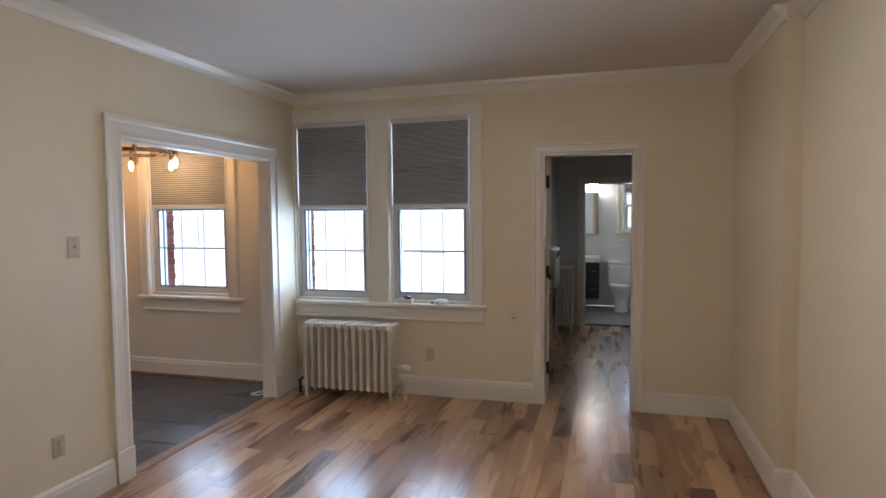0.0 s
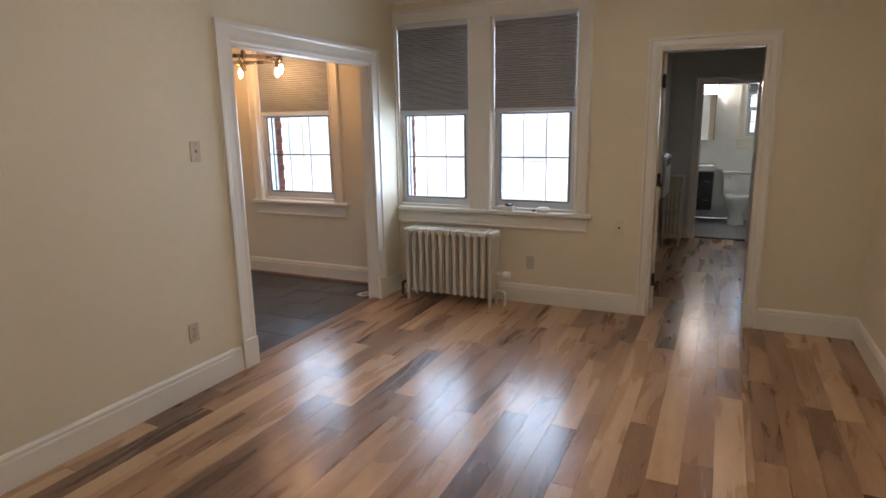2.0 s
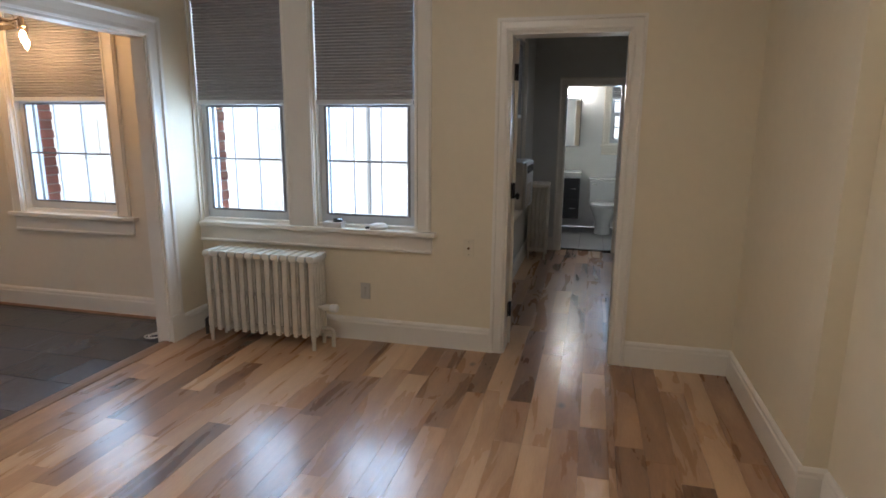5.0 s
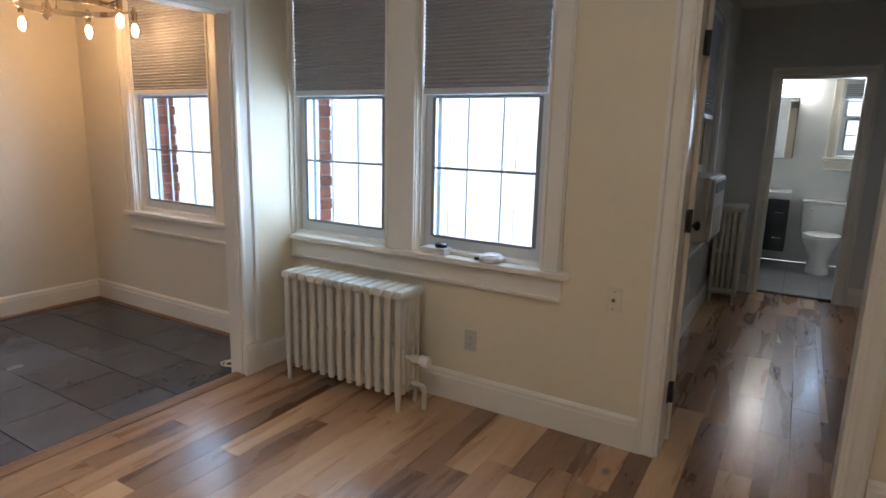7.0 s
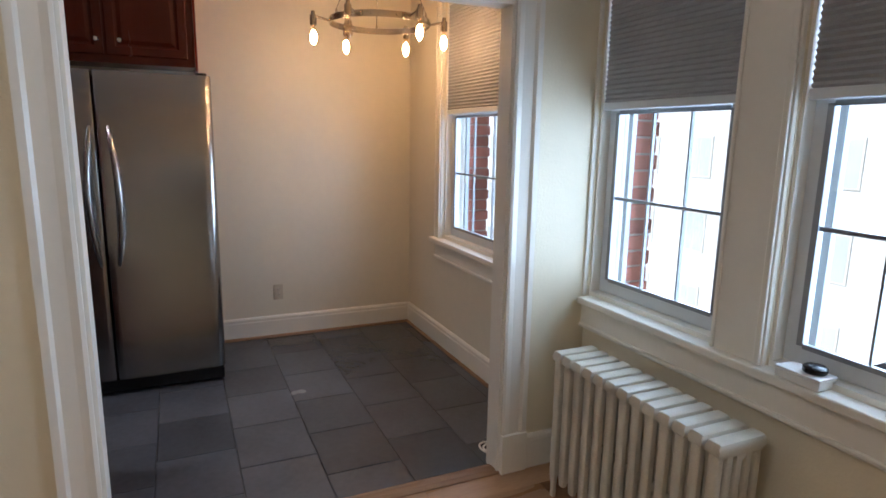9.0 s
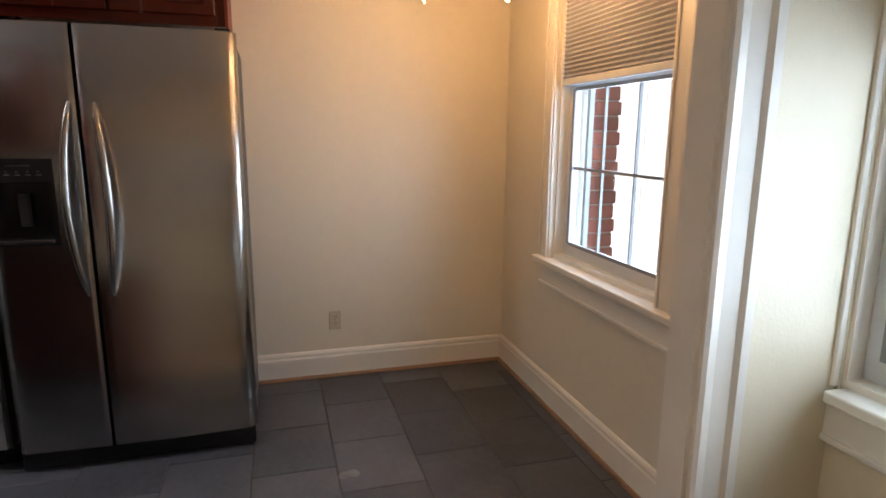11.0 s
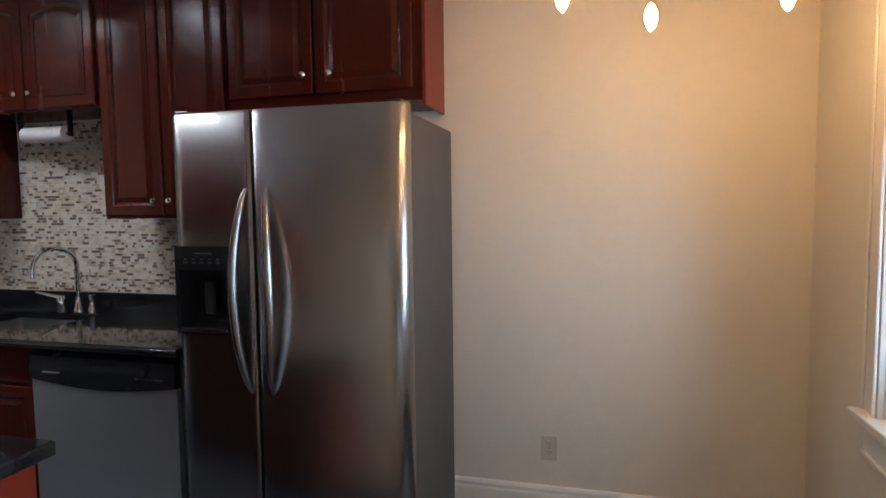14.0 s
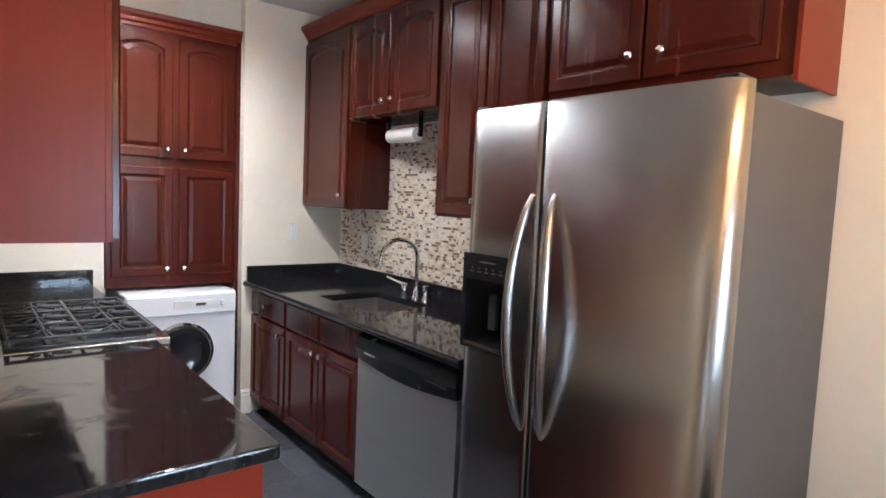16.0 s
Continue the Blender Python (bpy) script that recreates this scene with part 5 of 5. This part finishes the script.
for gy0, gy1 in ((RY0 + 0.035, -3.885), (-3.875, -3.605), (-3.595, RY1 - 0.035)):
    bm = bmesh.new()
    zt = 0.960
    x0, x1 = RF + 0.045, KW - 0.135
    for yy in (gy0, gy1, (gy0 + gy1) / 2):
        box(bm, x0, x1, yy - 0.006, yy + 0.006, zt - 0.012, zt, bevel=0.003, seg=1)
    for xx in (x0, x1, (x0 + x1) / 2, x0 * 0.75 + x1 * 0.25, x0 * 0.25 + x1 * 0.75):
        box(bm, xx - 0.006, xx + 0.006, gy0, gy1, zt - 0.013, zt - 0.001, bevel=0.003, seg=1)
    for xx in (x0, x1):
        for yy in (gy0, gy1):
            box(bm, xx - 0.008, xx + 0.008, yy - 0.008, yy + 0.008, 0.9305, zt, bevel=0.002, seg=1)
    for k in range(8):
        a = 2 * math.pi * k / 8 + 0.2
        for cxx in (x0 * 0.75 + x1 * 0.25, x0 * 0.25 + x1 * 0.75):
            cyy = (gy0 + gy1) / 2
            tube(bm, [(cxx + 0.03 * math.cos(a), cyy + 0.03 * math.sin(a), zt), (cxx + 0.10 * math.cos(a), cyy + 0.10 * math.sin(a), zt - 0.006)], 0.006, 5)
    part("grate", bm, BLACKMAT, rg, "black cast-iron grate")

lc = thing("range_wall_cabinet", (-0.25, -3.0, 1.36), "cherry wall cabinet with a plain red end panel", "cabinet")
LCY = -2.68
part("body", boxbm(-0.43, KW - 0.003, -4.15, LCY - 0.016, 1.36, 2.53), CHERRY, lc)
part("end_panel", boxbm(-0.432, KW - 0.003, LCY - 0.015, LCY, 1.358, 2.53), CHERRYSIDE, lc, "plain red cherry end panel")
part("face_frame", boxbm(-0.450, -0.432, -4.15, LCY, 1.358, 2.53, bevel=0.002), CHERRYSIDE, lc)
d = part("door", panel_door(mf, -LCY + 0.012, 3.29, 1.37, 2.49, 0.472, 0.0), CHERRY, lc)
knob_on(mf, 3.25, 1.43, 0.472, d)
d = part("door", panel_door(mf, 3.30, 4.13, 1.37, 2.49, 0.472, 0.0), CHERRY, lc)
knob_on(mf, 3.35, 1.43, 0.472, d)
bm = bmesh.new()
sweep(bm, CROWNC, (-0.452, -4.15, 2.531), (-0.452, LCY, 2.531), (-1, 0, 0))
part("crown", bm, CHERRYSIDE, lc)
part("underlight", boxbm(-0.36, KW - 0.05, LCY - 0.30, LCY - 0.18, 1.342, 1.357, bevel=0.003), WHITEPL, lc, "white strip fitting under the cabinet")

# mosaic backsplash: small mixed strips
mrng = random.Random(11)
cols4 = [(0.66, 0.57, 0.43), (0.52, 0.43, 0.31), (0.22, 0.15, 0.10), (0.74, 0.68, 0.56)]
mosa = bpy.data.materials.new("mosaic_glass_stone")
mosa.use_nodes = True
mn, ml = mosa.node_tree.nodes, mosa.node_tree.links
gi = mn.new("ShaderNodeNewGeometry")
mr = mn.new("ShaderNodeValToRGB")
mr.color_ramp.interpolation = "CONSTANT"
for k, (p, c) in enumerate(((0.0, cols4[3]), (0.34, cols4[0]), (0.66, cols4[1]), (0.80, cols4[2]))):
    el = mr.color_ramp.elements[k] if k < 2 else mr.color_ramp.elements.new(p)
    el.position, el.color = p, (*c, 1)
ml.new(gi.outputs["Random Per Island"], mr.inputs[0])
ml.new(mr.outputs[0], mn["Principled BSDF"].inputs["Base Color"])
mn["Principled BSDF"].inputs["Roughness"].default_value = 0.18
verts, faces = [], []
zz = 1.018
while zz < 1.955:
    y = KY + 0.085 - mrng.random() * 0.03
    while y < -2.49:
        ly = mrng.choice((0.015, 0.015, 0.030, 0.030, 0.045))
        if (zz + 0.015 < 1.430 or (-4.085 < y and y + ly < -3.20)) and y > KY + 0.084:
            i = len(verts)
            h, g = 0.0145, 0.001
            d = KX + 0.0085 + mrng.random() * 0.001
            for x in (KX + 0.004, d):
                verts += [(x, y + g, zz + g), (x, y + ly - g, zz + g), (x, y + ly - g, zz + h), (x, y + g, zz + h)]
            faces += [(i + 4, i + 5, i + 6, i + 7), (i, i + 4, i + 7, i + 3), (i + 1, i + 2, i + 6, i + 5), (i + 3, i + 7, i + 6, i + 2), (i, i + 1, i + 5, i + 4)]
        y += ly
    zz += 0.0155
bs = thing("mosaic_backsplash", (KX, -3.6, 1.015), "mosaic backsplash of small beige and brown glass and stone strips", "backsplash", kind="structure")
me = bpy.data.meshes.new("mosaic_strips")
me.from_pydata(verts, [], faces)
me.materials.append(mosa)
ob = new("mosaic_strips", me)
ob.parent = bs
ob.location = -Vector((KX, -3.6, 1.015))
ob["kind"] = "stuff"
part("grout_bed", boxbm(KX + 0.001, KX + 0.0045, KY + 0.083, -2.49, 1.016, 1.430), CARDBOARD, bs)
part("grout_bed", boxbm(KX + 0.001, KX + 0.0045, -4.085, -3.20, 1.4305, 1.97), CARDBOARD, bs)

# cable on the kitchen floor by the opening
pts = [(-0.125, -0.300, 0.006), (-0.143, -0.363, 0.008), (-0.191, -0.399, 0.006), (-0.233, -0.372, 0.006), (-0.209, -0.327, 0.007), (-0.161, -0.336, 0.014), (-0.149, -0.385, 0.010), (-0.209, -0.412, 0.006), (-0.257, -0.381, 0.006), (-0.227, -0.323, 0.010), (-0.170, -0.100, 0.008), (-0.160, -0.030, 0.030)]
cu = bpy.data.curves.new("white_cable", "CURVE")
cu.dimensions, cu.bevel_depth, cu.bevel_resolution = "3D", 0.005, 2
sp = cu.splines.new("BEZIER")
sp.bezier_points.add(len(pts) - 1)
for bp, p in zip(sp.bezier_points, pts):
    bp.co, bp.handle_left_type, bp.handle_right_type = p, "AUTO", "AUTO"
cu.materials.append(WHITEPL)
tagged(new("white_cable", cu), "coiled white cable lying on the slate floor", "cable")

# ---------------------------------------------------------------- hall and bathroom
dl = thing("hall_door", (DX0 + 0.02, 0.17, 0), "white panelled door standing open into the hall", "door")
lm = frame_of("+x", DX0 - 0.002, 0.165, 0) @ Matrix.Rotation(radians(10), 4, "Y")
part("leaf", boxbm(0.0, 0.70, 0.012, 2.045, 0.0, 0.036, m=lm, bevel=0.003), TRIM, dl)
for a, b, c, e in ((0.12, 0.58, 0.22, 0.85), (0.12, 0.58, 1.02, 1.90)):
    part("panel", panel_door(lm, a, b, c, e, 0.044, 0.0, 0.03, 0.0075), TRIM, dl)
for z in (0.27, 1.09, 1.85):
    hb = part("hinge", boxbm(0.0, 0.004, z - 0.05, z + 0.05, -0.004, 0.034, m=frame_of("-y", DX0 + 0.014, 0.150, 0) @ pose(0, 0, 0)), BLACKMAT, dl, "black hinge leaf")
    part("hinge_knuckle", lathe(bmesh.new(), [(0.009, z - 0.052), (0.009, z + 0.052)], pose(DX0 + 0.028, 0.150, 0), 10), BLACKMAT, dl, "black hinge knuckle")
part("door_knob", lathe(bmesh.new(), [(0.024, 0.0), (0.024, 0.006), (0.010, 0.012), (0.010, 0.035), (0.026, 0.045), (0.028, 0.058), (0.015, 0.068), (0.0, 0.069)], lm @ pose(0.64, 0.98, 0.036), 16), BLACKMAT, dl, "black door knob", smooth=True)

ac = thing("window_air_conditioner", (HX, 1.9, 0.79), "white window air conditioner in the hall window", "air conditioner")
part("case", boxbm(HX - 0.30, HX + 0.13, 1.62, 2.24, 0.756, 1.20, bevel=0.012), WHITEPL, ac)
fm = frame_of("+x", HX + 0.13, 0, 0)
part("front_panel", boxbm(1.63, 2.23, 0.765, 1.19, 0.001, 0.028, m=fm, bevel=0.010), WHITEPL, ac)
for k in range(9):
    part("louvre", boxbm(1.68, 2.02, 0.80 + k * 0.022, 0.812 + k * 0.022, 0.0285, 0.034, m=fm), ALMOND, ac)
part("air_outlet", boxbm(1.68, 2.18, 1.09, 1.16, 0.0285, 0.033, m=fm, bevel=0.003), BLACK, ac, "dark air outlet")
part("side_curtain", boxbm(HX - 0.06, HX - 0.045, 1.385, 1.619, 0.775, 1.25), WHITEPL, ac)
part("side_curtain", boxbm(HX - 0.06, HX - 0.045, 2.241, 2.465, 0.775, 1.25), WHITEPL, ac)

vn = thing("bath_vanity", (2.35, 5.35, 0), "dark bathroom vanity with a white basin top", "vanity")
part("body", boxbm(2.075, 2.635, BBY - 0.44, BBY - 0.003, 0.18, 0.78, bevel=0.004), DARKWOOD, vn)
part("drawer", boxbm(2.085, 2.625, BBY - 0.458, BBY - 0.441, 0.20, 0.47, bevel=0.003), DARKWOOD, vn)
part("drawer", boxbm(2.085, 2.625, BBY - 0.458, BBY - 0.441, 0.49, 0.765, bevel=0.003), DARKWOOD, vn)
for z in (0.34, 0.63):
    part("handle", tube(bmesh.new(), [(2.50, BBY - 0.475, z), (2.59, BBY - 0.475, z)], 0.005, 8), CHROME, vn)
part("basin_top", boxbm(2.072, 2.645, BBY - 0.465, BBY - 0.003, 0.785, 0.87, bevel=0.012), PORCELAIN, vn)
mc = thing("mirror_cabinet", (2.3, BBY - 0.05, 1.6), "mirrored wall cabinet above the vanity", "mirror")
part("body", boxbm(2.075, 2.585, BBY - 0.11, BBY - 0.003, 1.25, 1.95), WHITEPL, mc)
part("mirror_door", boxbm(2.075, 2.585, BBY - 0.118, BBY - 0.111, 1.248, 1.952), MIRROR, mc)
part("mirror_edge", boxbm(2.586, 2.596, BBY - 0.12, BBY - 0.003, 1.245, 1.955), STEEL, mc)
bl = thing("bath_wall_lamp", (2.45, BBY - 0.05, 2.05), "lit white bathroom wall lamp above the mirror", "wall lamp")
part("back_plate", boxbm(2.25, 2.62, BBY - 0.03, BBY - 0.003, 2.01, 2.09, bevel=0.004), CHROME, bl)
part("shade", tube(bmesh.new(), [(2.27, BBY - 0.09, 2.05), (2.60, BBY - 0.09, 2.05)], 0.045, 18), BATHGLOW, bl, "lit opal glass shade", smooth=True)

tl = thing("toilet", (2.99, 5.1, 0), "white porcelain toilet with a closed seat", "toilet")
TXc = 2.99
part("tank", boxbm(TXc - 0.215, TXc + 0.215, BBY - 0.215, BBY - 0.012, 0.40, 0.735, bevel=0.02), PORCELAIN, tl)
part("tank_lid", boxbm(TXc - 0.225, TXc + 0.225, BBY - 0.225, BBY - 0.008, 0.738, 0.772, bevel=0.010), PORCELAIN, tl)


def oval(cx, cy, rx, ry, z, n=24):
    return [(cx + rx * math.cos(2 * math.pi * k / n), cy + ry * math.sin(2 * math.pi * k / n) * (1.0 if math.sin(2 * math.pi * k / n) < 0 else 0.8), z) for k in range(n)]


bm = bmesh.new()
ring_loft(bm, [oval(TXc, 5.12, 0.12, 0.23, 0.0), oval(TXc, 5.12, 0.115, 0.225, 0.03), oval(TXc, 5.12, 0.105, 0.20, 0.16), oval(TXc, 5.11, 0.14, 0.24, 0.26), oval(TXc, 5.10, 0.185, 0.275, 0.36), oval(TXc, 5.10, 0.19, 0.28, 0.395)])
part("bowl", bm, PORCELAIN, tl, smooth=True)
bm = bmesh.new()
ring_loft(bm, [oval(TXc, 5.10, 0.188, 0.278, 0.398), oval(TXc, 5.10, 0.195, 0.285, 0.405), oval(TXc, 5.10, 0.19, 0.28, 0.418)])
part("seat", bm, PORCELAIN, tl, smooth=True)
bm = bmesh.new()
ring_loft(bm, [oval(TXc, 5.10, 0.19, 0.28, 0.421), oval(TXc, 5.10, 0.192, 0.282, 0.432), oval(TXc, 5.10, 0.15, 0.23, 0.442)])
part("lid", bm, PORCELAIN, tl, smooth=True)
part("flush_lever", tube(bmesh.new(), [(TXc - 0.16, BBY - 0.22, 0.68), (TXc - 0.10, BBY - 0.235, 0.675)], 0.006, 8), CHROME, tl)


# ---------------------------------------------------------------- outside
ground = solid("ground", boxbm(-300, 300, 0.40, 400, -7.9, -7.6), ASPHALT, "grey street and yard below the windows", "ground", kind="structure")
SIDEWALK = material("concrete", (0.45, 0.44, 0.42), 0.85, vary=0.12, scale=1.5, bump=0.2, bscale=40)
solid("pavement", boxbm(-60, 60, 13, 15.5, -7.6, -7.47), SIDEWALK, "pale concrete pavement along the far side", "pavement", kind="structure")


def facade(x0, x1, y, z1, label):
    ob = thing("apartment_building", (x0, y, -7.6), label, "building")
    part("wall", boxbm(x0, x1, y, y + 9, -7.6, z1), STUCCO, ob)
    part("roof", boxbm(x0 - 0.3, x1 + 0.3, y - 0.3, y + 9.2, z1, z1 + 0.35), ROOFING, ob)
    n = int((x1 - x0) / 3.0)
    for k in range(n):
        for z in (-6.3, -3.1, 0.1, 3.3):
            x = x0 + 1.0 + k * 3.0
            w = part("window", boxbm(x - 0.06, x + 1.16, y - 0.06, y - 0.002, z - 0.06, z + 1.66), TRIM, ob)
            part("pane", boxbm(x, x + 0.53, y - 0.075, y - 0.065, z, z + 1.6), PANE, w)
            part("pane", boxbm(x + 0.57, x + 1.1, y - 0.075, y - 0.065, z, z + 1.6), PANE, w)
    return ob


facade(-36, -6.0, 18.6, 6.5, "pale painted apartment house across the street, sunlit")
facade(-5.99, 24, 18.9, 6.8, "pale painted apartment house across the street, sunlit")

# brick piers beside the windows and the brick skin of the outer wall
brick_mesh = {}


def brick_at(parent, x, y, z, lx, ly):
    key = (lx, ly)
    if key not in brick_mesh:
        bm = boxbm(0, lx, 0, ly, 0, 0.067, bevel=0.004, seg=1)
        me = bpy.data.meshes.new("brick")
        bmesh.ops.recalc_face_normals(bm, faces=bm.faces)
        bm.to_mesh(me)
        bm.free()
        me.materials.append(BRICK)
        brick_mesh[key] = me
    ob = new("brick", brick_mesh[key])
    ob.parent = parent
    ob.location = Vector((x, y, z)) - root_of(parent)
    return ob


for k, x in enumerate((-1.66, -0.005)):
    pier = thing("brick_pier_%d" % (k + 1), (x - 0.1, 0.25, 0.7), "red brick outer reveal beside a window", "brick wall", kind="structure")
    part("mortar", boxbm(x - 0.16, x - 0.006, 0.185, 0.362, 0.60, 2.6), MORTAR, pier)
    for r in range(25):
        z = 0.62 + r * 0.0765
        brick_at(pier, x - 0.155, 0.190, z, 0.155, 0.176 if r % 2 else 0.188)
outer = material("brick_outer_skin", (0.29, 0.11, 0.08), 0.9, vary=0.35, scale=10, bump=0.5, bscale=40)
solid("wall_outer_wing", boxbm(1.70, 1.795, 0.30, 6.0, -7.6, HH + 0.4), outer, "red brick outer wall of the projecting wing", "brick wall", kind="structure")
solid("window_ledge", boxbm(-1.72, 1.69, 0.182, 0.44, 0.50, 0.60), SIDEWALK, "concrete outer window ledge", "ledge", kind="structure")

# ---------------------------------------------------------------- floors
sub = solid("floor_base", boxbm(-LW - 0.1, RX2 + 0.2, BACK - 0.15, BY, -0.20, -0.014), SUBFLOOR, "dark subfloor under the planks", "floor", kind="structure")
floor_living = thing("floor", (0, 0, 0), "glossy wide-plank wooden floor in mixed light and dark tones", "floor", kind="structure")
piece_mesh = {}


def piece(name, parent, x0, x1, y0, y1, ztop, thick, mat, gap, cham):
    lx, ly = round(x1 - x0, 3), round(y1 - y0, 3)
    key = (name, lx, ly)
    if key not in piece_mesh:
        bm = bmesh.new()
        g = gap / 2
        a = [Vector(p) for p in ((g, g, -thick), (lx - g, g, -thick), (lx - g, ly - g, -thick), (g, ly - g, -thick))]
        b = [p + Vector((0, 0, thick - cham)) for p in a]
        c = [Vector((min(max(p.x, g + cham), lx - g - cham), min(max(p.y, g + cham), ly - g - cham), 0)) for p in a]
        ring_loft(bm, [a, b, c])
        bmesh.ops.recalc_face_normals(bm, faces=bm.faces)
        me = bpy.data.meshes.new(name)
        bm.to_mesh(me)
        bm.free()
        me.materials.append(mat)
        piece_mesh[key] = me
    ob = new(name, piece_mesh[key])
    ob.parent = parent
    ob.location = (x0, y0, ztop)
    return ob


rng = random.Random(7)
PW = 0.135


def planks(x0, x1, y0, y1):
    x = x0
    while x < x1 - 0.02:
        xe = min(x + PW, x1)
        y = y0 - rng.choice((0.0, 0.2, 0.35, 0.5, 0.7))
        while y < y1 - 0.01:
            ye = y + rng.choice((0.45, 0.7, 0.95, 1.2, 1.2, 1.5))
            if y1 - ye < 0.2:
                ye = y1
            a, b = max(y, y0), min(ye, y1)
            if b - a > 0.03:
                piece("plank", floor_living, x, xe, round(a, 2), round(b, 2), 0.0, 0.013, OAK, 0.0007, 0.0006)
            y = ye
        x = xe


planks(0.012, 2.276, BACK, -0.001)
planks(2.276, 2.984, BACK, BY + 0.05)
planks(2.984, RX2, BACK, -0.001)
planks(HX, 2.276, 0.16, BY)
planks(2.984, 3.62, 0.16, BY)
solid("threshold", ring_loft(bmesh.new(), [[(-0.075, y, 0), (-0.065, y, 0.010), (-0.04, y, 0.016), (-0.01, y, 0.016), (0.012, y, 0.006), (0.014, y, 0)] for y in (OPEN_Y0 + 0.002, OPEN_Y1 - 0.002)]), THRESH,
      "worn wooden threshold strip in the kitchen opening", "threshold", kind="structure")
solid("threshold_bath", boxbm(BDX0 + 0.015, BDX1 - 0.015, BY + 0.045, BY + 0.10, -0.01, 0.016, bevel=0.004), BLACK, "dark threshold of the bathroom doorway", "threshold", kind="structure")

floor_kitchen = thing("floor_kitchen", (0, 0, 0), "dark slate tile kitchen floor laid in a running bond", "floor", kind="structure")
part("grout", boxbm(KX - 0.1, -LW + 0.012, KY - 0.9, 0.05, -0.20, -0.004), GROUT, floor_kitchen)
TX, TY = 0.405, 0.355
row = 0
y = -0.10 - 14 * TY
while y < 0.0:
    x = -0.075 - TX * (0.5 if row % 2 else 1.0)
    first = -0.075
    while first > KX:
        a = max(x, KX)
        if first - a > 0.02 and min(y + TY, 0) - max(y, -5.5) > 0.02:
            piece("tile", floor_kitchen, round(a, 3), round(first, 3), round(max(y, -5.5), 3), round(min(y + TY, -0.0), 3), 0.0, 0.010, SLATE, 0.0035, 0.002)
        first, x = x, x - TX
    y += TY
    row += 1
floor_bath = thing("floor_bath", (0, 0, 0), "grey tile bathroom floor", "floor", kind="structure")
part("grout", boxbm(HX, 3.62, BY + 0.05, BBY, -0.20, -0.004), GROUT, floor_bath)
for i in range(5):
    for j in range(6):
        piece("tile", floor_bath, HX + i * 0.31, HX + (i + 1) * 0.31, BY + 0.10 + j * 0.30, min(BY + 0.10 + (j + 1) * 0.30, BBY), 0.0, 0.010, BTILE, 0.004, 0.002)
